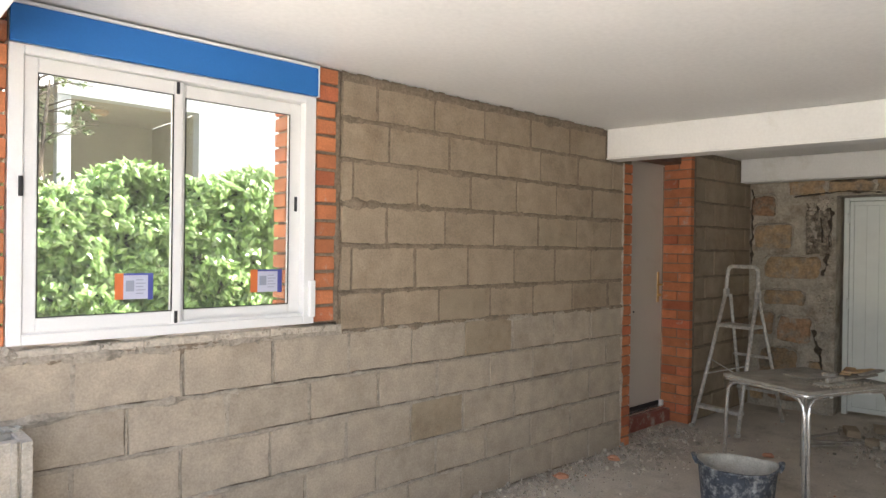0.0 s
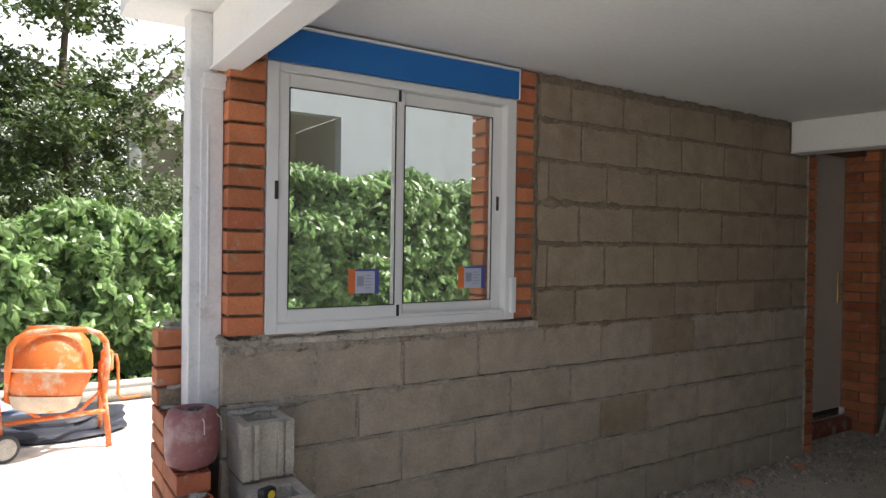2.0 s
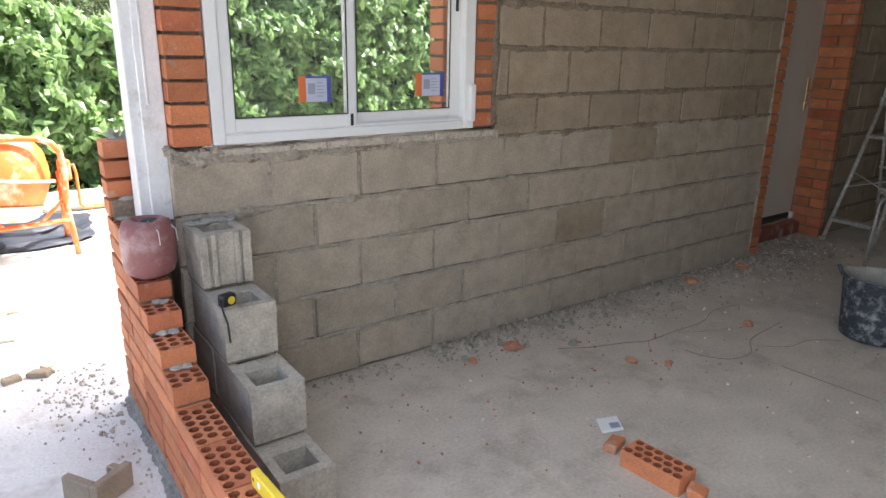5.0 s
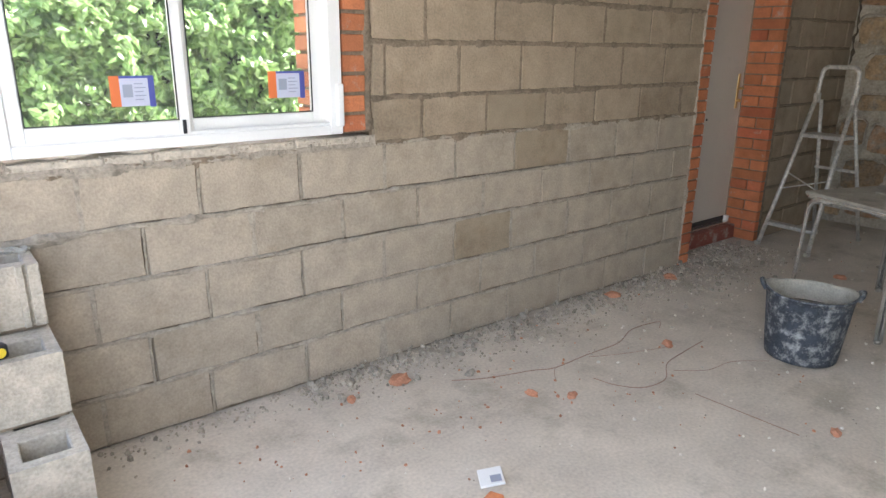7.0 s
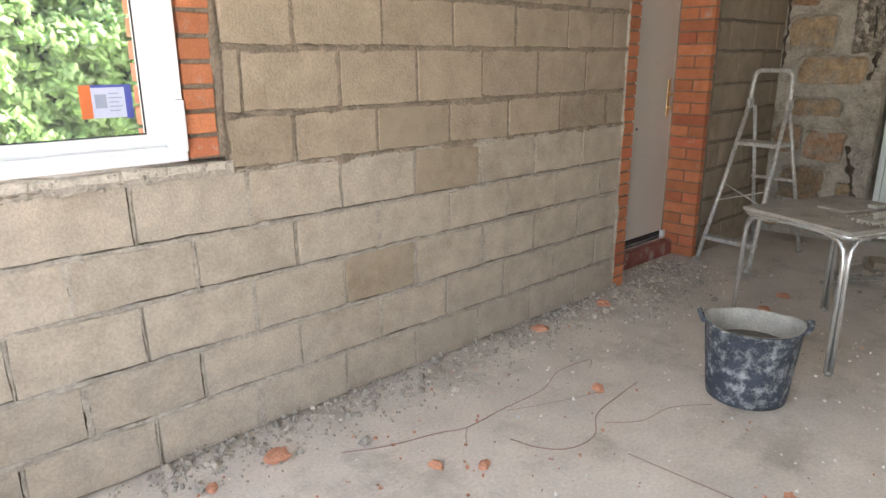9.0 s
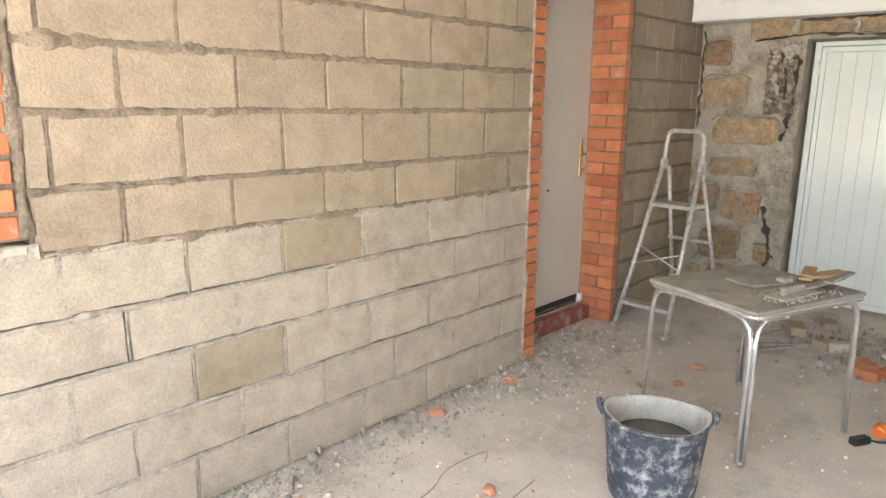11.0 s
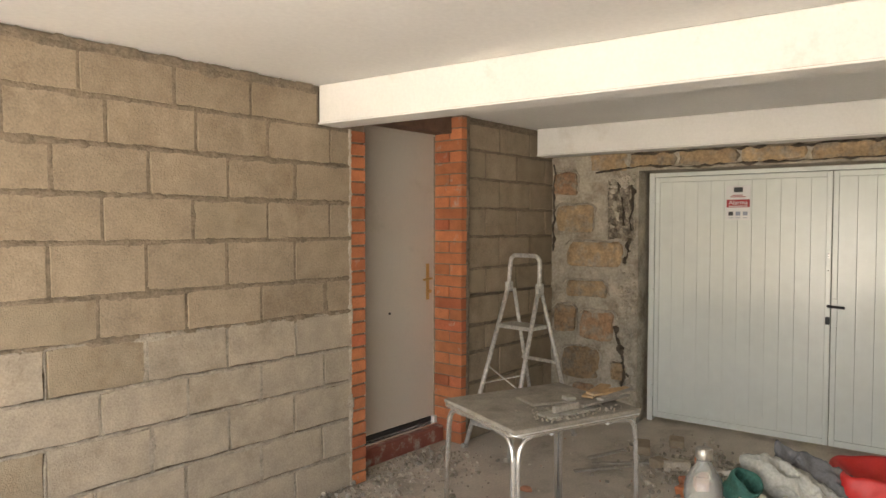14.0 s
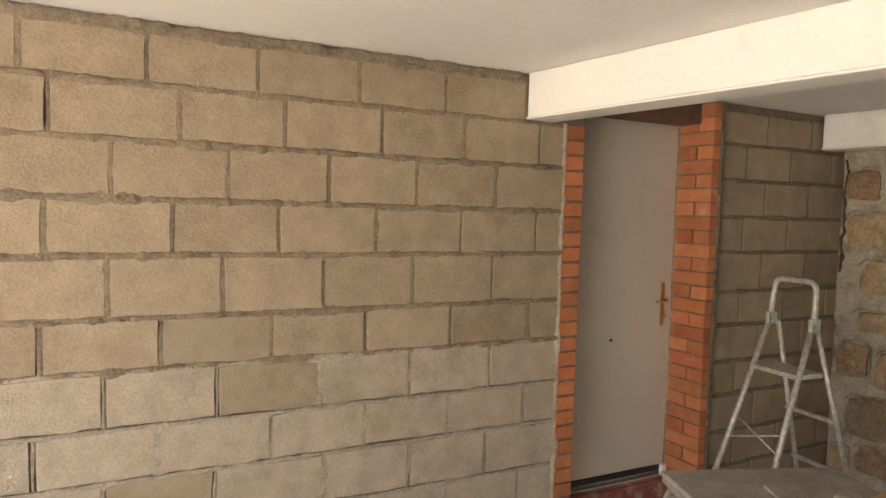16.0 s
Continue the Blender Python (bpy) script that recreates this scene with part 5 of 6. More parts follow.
places = []
for k in range(2600):
    x = R.uniform(0.75, 5.6)
    w = 0.09 + 0.10 * max(0, math.sin((x - 1.6) * 0.9)) if x < 4.7 else 0.05
    y = YW - 0.004 - abs(R.gauss(0, w))
    if x > 4.66:
        y = 3.04 - abs(R.gauss(0, 0.2))
    if 0.7 < x < 1.6 and R.random() < 0.75:
        continue
    if x > 5.55 and y > 2.85:
        continue
    s = min(0.030, R.uniform(0.003, 0.009) * (R.uniform(1.6, 3.2) if R.random() < 0.12 else 1))
    h = max(0, 0.03 * math.exp(-((YW - y) / 0.07) ** 2)) if 1.7 < x < 4.64 else 0
    places.append((x, min(y, (YW if x < 4.66 else 3.04) - s), R.uniform(0, h) + s * 0.4, s))
me = joined_lumps(places)
me.materials.append(RUBBLE)
tagged(new("rubble_strip", me), "grey mortar rubble swept along the foot of the block wall", "rubble", kind="stuff")
places = []
for k in range(360):
    x, y = R.gauss(5.12, 0.28), R.gauss(2.72, 0.20)
    if k > 220:
        x, y = R.gauss(4.55, 0.25), R.gauss(2.55, 0.15)
    if y > 2.84 and not 4.8 < x < 5.6:
        continue
    s = R.uniform(0.003, 0.011) * (2.2 if R.random() < 0.12 else 1)
    if y < 3.0:
        places.append((x, y, s * 0.4, s))
me = joined_lumps(places)
me.materials.append(RUBBLE)
tagged(new("door_rubble", me), "loose grey rubble before the grey door", "rubble", kind="stuff")
for name, material, n, label, smax in (("white_plaster_flakes", PLASTERBIT, 420, "white plaster flakes strewn over the floor", 0.010), ("brick_crumbs", BRICKBIT, 220, "orange brick crumbs strewn over the floor", 0.011), ("mortar_grit", RUBBLE, 260, "grey grit strewn over the floor", 0.006)):
    places = []
    for k in range(n):
        x, y = R.uniform(0.9, 6.8), R.uniform(-0.4, 2.75)
        if R.random() < 0.5:
            x, y = R.gauss(4.6, 1.2), R.gauss(1.7, 0.6)
        if material is BRICKBIT and R.random() < 0.6:
            x, y = R.uniform(0.9, 3.2), R.gauss(2.35, 0.3)
        if not (0.8 < x < 6.9 and y < 2.8):
            continue
        s = R.uniform(0.0025, smax) * (0.5 + 0.5 * R.random())
        places.append((x, y, s * 0.35, s))
    me = joined_lumps(places)
    me.materials.append(material)
    tagged(new(name, me), label, "debris", kind="stuff")


def floor_wire(name, pts, label, r=0.0017):
    p = [Vector((x, y, 0.004)) for x, y in pts]
    q = []
    for i in range(len(p) - 1):
        a, b, c, d = p[max(i - 1, 0)], p[i], p[i + 1], p[min(i + 2, len(p) - 1)]
        for k in range(6):
            t = k / 6
            q.append(0.5 * ((2 * b) + (c - a) * t + (2 * a - 5 * b + 4 * c - d) * t * t + (3 * b - a - 3 * c + d) * t ** 3))
    q.append(p[-1])
    solid(name, tube(bmesh.new(), q, r, 6), WIRE, label, "wire", group="tie wires")


floor_wire("tie_wire", ((2.215, 2.515), (2.373, 2.43), (2.591, 2.36), (2.709, 2.311), (2.944, 2.312), (3.195, 2.306), (3.405, 2.374), (3.622, 2.349), (3.549, 2.293)), "rusty tie wire lying on the floor", 0.0022)
floor_wire("tie_wire", ((2.709, 2.311), (2.66, 2.27), (2.618, 2.222)), "short rusty tie wire lying on the floor")
floor_wire("tie_wire", ((2.775, 2.127), (2.806, 2.016), (2.893, 1.922), (3.044, 1.91), (3.2, 2.004), (3.402, 2.031), (3.584, 2.046)), "rusty tie wire lying on the floor", 0.0022)
floor_wire("tie_wire", ((2.937, 2.29), (3.121, 2.202), (3.366, 2.116)), "rusty tie wire lying on the floor", 0.0013)
floor_wire("tie_wire", ((3.157, 1.939), (3.295, 1.839), (3.48, 1.815), (3.64, 1.704)), "rusty tie wire lying on the floor", 0.0015)
floor_wire("thin_rod", ((3.032, 1.742), (3.05, 1.5), (3.065, 1.285)), "pale thin rod lying on the floor", 0.002)

# extension lead with an orange plug beside the table
ex = thing("extension_lead", pose(5.03, 1.06, 0, 0, 0, -30), "dark extension lead with an orange plug on the floor", "extension lead")
part("plug", lathe(bmesh.new(), ((0.028, 0), (0.034, 0.02), (0.034, 0.055), (0.02, 0.07)), 16), ORANGE, ex, "bright orange plug", pose(0.0, 0, 0.036, 0, 75, 20))
part("socket", bbox(-0.16, -0.06, -0.022, 0.022, 0, 0.038, 0.006), BLACK, ex)
part("cable", tube(bmesh.new(), [(-0.06, 0, 0.015), (-0.02, -0.02, 0.006), (0.05, -0.05, 0.006), (0.12, -0.16, 0.006), (0.10, -0.32, 0.006), (-0.05, -0.5, 0.006)], 0.006, 6), BLACK, ex)

# rubble heap in front of the garage door
places = []
for k in range(420):
    x, y = R.gauss(6.30, 0.28), R.gauss(1.42, 0.22)
    s = R.uniform(0.004, 0.020)
    places.append((x, y, s * 0.4 + max(0, 0.03 * R.random() - 0.01), s))
me = joined_lumps(places)
me.materials.append(RUBBLE)
tagged(new("rubble_heap", me), "grey rubble scattered before the garage door", "rubble", kind="stuff")
for k, (x, y, rz, m_, l) in enumerate(((5.98, 1.30, 40, BRICK, 0.075), (5.95, 1.17, -15, BRICK, 0.07), (5.86, 1.27, 80, BRICK, 0.06), (6.26, 1.51, -50, PALEMORTAR, 0.09), (6.46, 1.83, 25, CONCRETE, 0.10), (6.22, 1.60, 70, CONCRETE, 0.05), (6.72, 1.68, 20, CONCRETE, 0.07))):
    solid("loose_brick" if m_ is BRICK else "loose_stone", roughen(bbox(-l, l, -0.05, 0.05, 0, 0.06, 0.008), 0.010, 14, k), m_, "orange brick half on the floor by the rubble" if m_ is BRICK else "pale block offcut on the floor by the rubble", "brick" if m_ is BRICK else "block offcut", m=pose(x, y, 0, 0, 0, rz), group="loose halves")
for k, (x, y, rz, l) in enumerate(((5.95, 1.86, -35, 0.22), (6.08, 1.80, -48, 0.20), (6.15, 1.95, -20, 0.17))):
    solid("wood_strip", roughen(bbox(-l, l, -0.016, 0.016, 0, 0.012, 0.002), 0.003, 9, k), OLDWOOD, "greyed splintered wood strip on the floor", "wood strip", m=pose(x, y, 0.004 + 0.012 * k, 0, 0, rz), group="wood strips")

solid("red_strip", bbox(-0.15, 0.15, -0.02, 0.02, 0, 0.03, 0.004), RED, "red plastic strip lying on the rubble", "strip", m=pose(6.47, 1.09, 0.006, 0, 0, -35))
solid("white_tube", tube(bmesh.new(), [(-0.14, 0, 0.02), (0.14, 0, 0.03)], 0.016, 10), PLASTERBIT, "short white tube lying on the rubble", "tube", m=pose(6.38, 1.17, 0, 0, 0, -45))
# second tubular table with the bottle and a heap of work things
SURF = 0.70
TR = pose(4.22, 0.24, 0, 0, 0, -62)
tr = thing("side_table", TR, "second tubular steel table with a dusty grey top", "table")
part("tabletop", roughen(bbox(-0.36, 0.52, -0.27, 0.27, SURF - 0.024, SURF, 0.004), 0.0012, 10), DUSTTOP, tr)
part("rim", tube(bmesh.new(), [(-0.365, -0.25, SURF - 0.03), (-0.34, -0.272, SURF - 0.03), (0.50, -0.272, SURF - 0.03), (0.525, -0.25, SURF - 0.03), (0.525, 0.25, SURF - 0.03), (0.50, 0.272, SURF - 0.03), (-0.34, 0.272, SURF - 0.03), (-0.365, 0.25, SURF - 0.03), (-0.365, -0.25, SURF - 0.03)], 0.011, 8, False), STEEL, tr, "bent steel rim")
for x in (-0.345, 0.505):
    for y in (-0.255, 0.255):
        bm = bmesh.new()
        for o_ in (-0.012, 0.012):
            tube(bm, [(x * 0.86, y * 0.9 + o_, SURF - 0.042), (x * 0.97, y + o_, SURF - 0.06), (x, y + o_, SURF - 0.12), (x * 1.02, y * 1.02 + o_, 0.0)], 0.011, 8)
        part("leg", bm, STEEL, tr)
solid("tan_board", roughen(bbox(-0.22, 0.22, -0.13, 0.12, 0, 0.007, 0.002), 0.0008, 10), WOOD, "raw tan wooden board lying on the grey table", "board", m=TR @ pose(0.03, 0.004, SURF + 0.001, 0, 0, 36))
for k in range(2):
    solid("stacked_brick", roughen(bbox(-0.022, 0.022, -0.035, 0.035, 0, 0.048, 0.003), 0.003, 20, k), BRICK, "small dusty orange brick piece stacked beside the bottle", "brick", m=TR @ pose(-0.322 + 0.004 * k, 0.215, SURF + 0.001 + 0.050 * k, 0, 0, 6 - 9 * k), group="bricks on the side table")
bo = thing("glass_bottle", pose(3.993, 0.520, SURF), "big clear dusty bottle with a metal cap", "bottle")
k_ = 0.78
part("body", lathe(bmesh.new(), [(r * 1.24, z * k_) for r, z in ((0.03, 0.0), (0.044, 0.004), (0.046, 0.02), (0.046, 0.15), (0.042, 0.18), (0.026, 0.22), (0.018, 0.24), (0.017, 0.275))], 32), BOTTLEGLASS, bo)
part("cap", lathe(bmesh.new(), [(r * 1.24, z * k_) for r, z in ((0.019, 0.256), (0.0205, 0.259), (0.0205, 0.296), (0.018, 0.299))], 24), CAPMETAL, bo, "metal screw cap")
part("sediment", lathe(bmesh.new(), [(r * 1.24, z * k_) for r, z in ((0.028, 0.003), (0.043, 0.006), (0.043, 0.045))], 28), CRUST, bo, "grey sediment in the bottom")
gl = thing("green_glove", pose(4.205, 0.455, SURF, 0, 0, 20) @ Matrix.Scale(1.12, 4), "dark green work glove crumpled on the board", "glove")
part("palm", smooth(roughen(roughen(lump(0.08, 0.05, 0.034, 2.2, 0.4, 4), 0.022, 22), 0.008, 60)), GREEN, gl, "", pose(0, 0, 0.032))
part("cuff", roughen(lathe(bmesh.new(), ((0.030, 0), (0.038, 0.02), (0.037, 0.035), (0.044, 0.05), (0.046, 0.075), (0.042, 0.076), (0.036, 0.05), (0.028, 0.01)), 32, False), 0.012, 24), GREEN, gl, "", pose(-0.045, 0.035, 0.04, 25, -20, 0))
for k in range(3):
    part("finger", tube(bmesh.new(), [(0.05, -0.035 + 0.03 * k, 0.03), (0.10, -0.045 + 0.033 * k, 0.022), (0.135, -0.04 + 0.033 * k, 0.014)], [0.015, 0.013, 0.008], 8), GREEN, gl)


def heap(name, x, y, rz, rx, ry, h, lean, material, label, seed):
    """A crumpled cloth heap, higher at its far end."""
    bm = lump(rx, ry, 1.0, seed, 0.35, 5)
    for v in bm.verts:
        f = 0.5 - 0.5 * v.co.x / rx
        ridge = abs(noise.noise(Vector((v.co.x * 11 + v.co.y * 9, v.co.y * 34, seed))))
        fold = 0.03 - 0.085 * ridge + 0.012 * noise.noise(Vector((v.co.x * 45, v.co.y * 45, seed)))
        v.co.y += 0.014 * noise.noise(Vector((v.co.x * 14, seed, v.co.z * 2)))
        v.co.z = max(0.0, (v.co.z * 0.5 + 0.4) * h * (1 - lean + lean * f) + fold)
    for f in bm.faces:
        f.smooth = True
    solid(name, bm, material, label, name, m=pose(x, y, SURF + 0.007, 0, 0, rz))


heap("sack", 4.27, 0.345, -78, 0.14, 0.042, 0.215, 0.75, GREYCLOTH, "crumpled dusty pale sack heaped on the board", 3.1)
heap("work_jacket", 4.36, 0.275, -72, 0.155, 0.042, 0.215, 0.7, DARKCLOTH, "dark grey work jacket heaped on the board", 6.2)
heap("dust_rag", 4.15, 0.385, -50, 0.09, 0.05, 0.045, 0.3, PAPERCLOTH, "pale dusty rag crumpled on the board", 8.8)
rt = thing("red_tool_bag", pose(4.52, 0.05, SURF, 0, 0, -62) @ Matrix.Scale(0.9, 4), "red tool bag with a black cord, on the board", "bag")
bm = bmesh.new()
n = 48
rings = []
for f, z in ((0.80, 0), (0.95, 0.015), (1.03, 0.08), (1.0, 0.135), (0.96, 0.145), (0.90, 0.135), (0.7, 0.10), (0.3, 0.08)):
    ring = []
    for i in range(n):
        a = 2 * math.pi * i / n
        c, s = math.cos(a), math.sin(a)
        w = 1 + 0.05 * noise.noise(Vector((c * 3, s * 3, z * 12)))
        ring.append(bm.verts.new((f * w * 0.25 * math.copysign(abs(c) ** 0.6, c), f * w * 0.15 * math.copysign(abs(s) ** 0.6, s), z + 0.012 * noise.noise(Vector((c * 2, s * 2, 4))) * (z > 0.1))))
    rings.append(ring)
for a, b in zip(rings, rings[1:]):
    for i in range(n):
        bm.faces.new((a[i], a[(i + 1) % n], b[(i + 1) % n], b[i])).smooth = True
bm.faces.new(rings[0][::-1])
bm.faces.new(rings[-1])
part("body", bm, RED, rt)
part("cord", tube(bmesh.new(), [(-0.06, -0.16, 0.005), (-0.06, -0.158, 0.08), (-0.055, -0.15, 0.138), (-0.03, -0.12, 0.168), (0.0, -0.15, 0.140), (0.01, -0.158, 0.08), (0.03, -0.165, 0.006)], 0.005, 6), BLACK, rt, "black cord")

# ---- outside: concrete mixer ----
mx = thing("concrete_mixer", pose(-0.02, 5.74, 0, 0, 0, 0), "worn orange concrete mixer on the sunlit yard", "concrete mixer")
drum = part("drum", lathe(bmesh.new(), ((0.12, -0.30), (0.19, -0.27), (0.255, -0.10), (0.275, -0.02), (0.275, 0.02), (0.265, 0.10), (0.235, 0.20), (0.17, 0.275), (0.165, 0.29), (0.15, 0.29), (0.15, 0.26), (0.1, 0.0)), 36), ORANGE, mx, "", pose(0, 0, 0.60, -8, 6, 0))
part("lower_cone", lathe(bmesh.new(), ((0.13, -0.305), (0.197, -0.274), (0.232, -0.19)), 36, False), CEMENTY, drum, "cement-stained lower half")
part("gear_ring", lathe(bmesh.new(), ((0.27, -0.028), (0.305, -0.026), (0.305, -0.006), (0.27, -0.004)), 40, False), CEMENTY, drum, "toothed ring round the drum")
part("lining", lathe(bmesh.new(), ((0.148, 0.292), (0.10, 0.30), (0.02, 0.29)), 24), CRUST, drum, "rag and mortar in the mouth")
yoke = []
for k in range(9):
    a = radians(180 - 22.5 * k)
    yoke.append((0.05 + 0.30 * math.copysign(abs(math.cos(a)) ** 0.6, math.cos(a)), -0.20, 0.66 + 0.235 * math.sin(a) ** 0.6))
part("yoke", tube(bmesh.new(), [(-0.25, -0.03, 0.40), (-0.25, -0.10, 0.52)] + yoke + [(0.35, -0.10, 0.52), (0.35, -0.03, 0.40)], 0.022, 8), ORANGE, mx, "bent orange yoke tube")
for x, y0, y1 in ((0.36, -0.06, 0.35), (-0.30, -0.10, 0.35)):
    bm = tube(bmesh.new(), [(x - 0.03, 0.02, 0.62), (x + 0.02, y0, 0.0)], 0.020, 8)
    part("leg", bm, ORANGE, mx)
    part("leg", tube(bmesh.new(), [(x - 0.03, 0.05, 0.55), (x, y1, 0.0)], 0.018, 8), ORANGE, mx)
part("crossbar", tube(bmesh.new(), [(-0.30, -0.03, 0.24), (0.36, -0.03, 0.26)], 0.018, 8), ORANGE, mx)
part("brace", tube(bmesh.new(), [(-0.28, -0.02, 0.42), (-0.05, -0.03, 0.25)], 0.014, 8), ORANGE, mx)
part("brace", tube(bmesh.new(), [(0.34, -0.02, 0.42), (0.16, -0.03, 0.25)], 0.014, 8), ORANGE, mx)
part("motor_box", bbox(-0.36, -0.20, -0.10, 0.06, 0.55, 0.64, 0.02, 2), DARKCLOTH, mx, "dark motor housing")
part("pivot_plate", bbox(0.33, 0.41, -0.03, 0.06, 0.55, 0.70, 0.012), ORANGE, mx)
part("crank", tube(bmesh.new(), [(0.38, 0, 0.66), (0.43, 0, 0.66), (0.44, -0.01, 0.60), (0.44, -0.03, 0.37), (0.47, -0.03, 0.335), (0.60, -0.03, 0.345)], 0.011, 8), ORANGE, mx, "crank handle")
for x in (-0.40, -0.27):
    w_ = part("wheel", lathe(bmesh.new(), ((0.055, -0.022), (0.09, -0.028), (0.098, 0), (0.09, 0.028), (0.055, 0.022)), 24), TYRE, mx, "", pose(x, -0.12 if x > -0.3 else 0.0, 0.095, 90, 0, 20))
    part("rim", lathe(bmesh.new(), ((0.012, -0.030), (0.07, -0.029), (0.074, -0.02), (0.074, 0.020), (0.07, 0.029), (0.012, 0.030)), 18), CRUST, w_, "dusty steel rim")
bm = roughen(lump(0.62, 0.42, 0.10, 6.1, 0.35, 4), 0.03, 6)
for v in bm.verts:
    v.co.z = max(v.co.z + 0.05, 0.0)
solid("tarpaulin", bm, TARP, "dark crumpled tarpaulin under the mixer", "tarpaulin", m=pose(-0.05, 6.35, 0))
bm = roughen(lump(0.45, 0.25, 0.07, 2.4, 0.3, 4), 0.02, 8)
for v in bm.verts:
    v.co.z = max(v.co.z + 0.15, 0.0)
solid("plastic_sheet", bm, TARPBLUE, "pale blue plastic sheet folded on the tarpaulin", "sheet", m=pose(-0.2, 6.65, 0))
for k, (x, y, rz, l, w, m_) in enumerate((
        (-0.36, 4.36, 20, 0.05, 0.035, CONCRETE), (-0.30, 4.23, 60, 0.06, 0.03, CONCRETE), (-0.21, 4.19, -10, 0.07, 0.02, OLDWOOD), (-0.45, 4.12, 40, 0.07, 0.03, OLDWOOD), (-0.47, 3.95, 70, 0.04, 0.03, BRICK),
        (-0.42, 3.79, -12, 0.16, 0.03, OLDWOOD), (-0.43, 3.70, 5, 0.07, 0.025, OLDWOOD), (-0.20, 3.67, 15, 0.04, 0.025, CONCRETE), (-0.08, 3.67, -30, 0.05, 0.03, CONCRETE), (-0.05, 3.73, 40, 0.025, 0.02, CONCRETE), (-0.13, 4.62, 10, 0.03, 0.02, CONCRETE))):
    solid("yard_offcut", roughen(bbox(-l, l, -w, w, 0, w * 1.1, 0.006), 0.012, 16, k), m_, "weathered offcut lying on the sunlit slab" if m_ is OLDWOOD else "broken brick lying on the sunlit slab" if m_ is BRICK else "grey mortar chunk lying on the sunlit slab", "offcut", m=pose(x, y, 0, 0, 0, rz), group="yard offcuts")
places = []
for k in range(460):
    x, y = R.gauss(0.08, 0.12), R.gauss(3.35, 0.26)
    if k > 330:
        y = R.uniform(1.4, 3.3)
        x = BX0 - 0.05 - abs(R.gauss(0, 0.06))
    if x < BX0 - 0.02:
        r_ = R.uniform(0.002, 0.008) * (2 if R.random() < 0.08 else 1)
        places.append((x, y, r_ * 0.4, r_))
me = joined_lumps(places)
me.materials.append(PALEMORTAR)
tagged(new("spilled_mortar_grit", me), "grey mortar grit spilled on the yard slab beside the brickwork", "grit", kind="stuff")
solid("stone_kerb", roughen(bbox(-6, 12, 7.25, 7.45, -0.1, 0.14, 0.02, 2), 0.01, 3), KERB, "pale stone kerb at the garden's edge", "kerb", "structure")
bm = roughen(tube(bmesh.new(), [(-2.0, 7.10, 0.06), (1.4, 7.16, 0.07)], 0.05, 10), 0.008, 5)
solid("log", bm, OLDWOOD, "long weathered log on the slab's edge", "log")


# ---- plants ----
def leaves(name, centres, size, material, label, category, parent=None, kind="stuff", droop=0.3):
    """Many separate folded leaves; centres: (x, y, z, nx, ny, nz)."""
    c = np.array(centres)
    n = len(c)
    rs = np.random.RandomState(n % 1000 + 3)
    nor = c[:, 3:] + rs.normal(0, 0.45, (n, 3))
    nor /= np.linalg.norm(nor, axis=1)[:, None]
    d = rs.normal(0, 1, (n, 3)) + np.array((0, 0, -droop * 3))
    d -= nor * np.sum(d * nor, axis=1)[:, None]
    d /= np.linalg.norm(d, axis=1)[:, None]
    s = np.cross(nor, d)
    L_ = size * rs.uniform(0.6, 1.3, n)[:, None]
    W_ = L_ * rs.uniform(0.2, 0.3, n)[:, None]
    p = c[:, :3]
    v = np.stack([p - d * L_ * 0.5, p + s * W_ - nor * L_ * 0.06, p + d * L_ * 0.5 - nor * L_ * 0.12, p - s * W_ - nor * L_ * 0.06, p + nor * L_ * 0.04], 1).reshape(-1, 3)
    f = np.arange(n)[:, None, None] * 5 + np.array(((0, 1, 4), (1, 2, 4), (2, 3, 4), (3, 0, 4)))[None]
    me = bpy.data.meshes.new(name)
    me.from_pydata(v.tolist(), [], f.reshape(-1, 3).tolist())
    me.materials.append(material)
    ob = new(name, me)
    if parent:
        ob.parent = parent
    else:
        tagged(ob, label, category, kind=kind)
    return ob


def hedge_top(x):
    return 1.75 + 0.62 / (1 + math.exp(-(x - 1.9) * 3)) + 0.28 * noise.noise(Vector((x * 1.3, 0, 0))) + 0.08 * noise.noise(Vector((x * 4, 3, 0)))


def hedge_y(x, z):
    return 8.0 + 0.32 * noise.noise(Vector((x * 0.9, z * 0.9, 5))) + 0.30 * noise.noise(Vector((x * 2.6, z * 2.6, 9))) + 0.20 * noise.noise(Vector((x * 6.5, z * 6.5, 4)))


cs = []
for k in range(40000):
    x = R.uniform(-3.5, 8.5)
    t_ = hedge_top(x)
    z = R.uniform(0.1, t_ + 0.35)
    if z > t_:
        y = hedge_y(x, t_) + R.uniform(0, 0.9)
        z = t_ + R.uniform(-0.08, 0.07)
        nrm = (0, -0.5, 0.9)
    else:
        y = hedge_y(x, z) - abs(R.gauss(0, 0.10)) + R.uniform(0, 0.16)
        nrm = (0.1, -0.8, 0.55)
    cs.append((x, y, z, *nrm))
leaves("hedge", cs, 0.145, IVY, "dense sunlit creeper hedge of glossy green leaves", "hedge")
# dark sheet behind the leaves, painting shade into the hedge's gaps
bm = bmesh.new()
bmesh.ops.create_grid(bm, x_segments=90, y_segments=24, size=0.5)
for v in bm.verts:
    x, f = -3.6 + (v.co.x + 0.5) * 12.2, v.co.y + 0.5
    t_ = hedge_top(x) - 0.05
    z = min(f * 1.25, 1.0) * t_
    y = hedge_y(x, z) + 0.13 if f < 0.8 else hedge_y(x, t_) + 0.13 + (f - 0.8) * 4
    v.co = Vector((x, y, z))
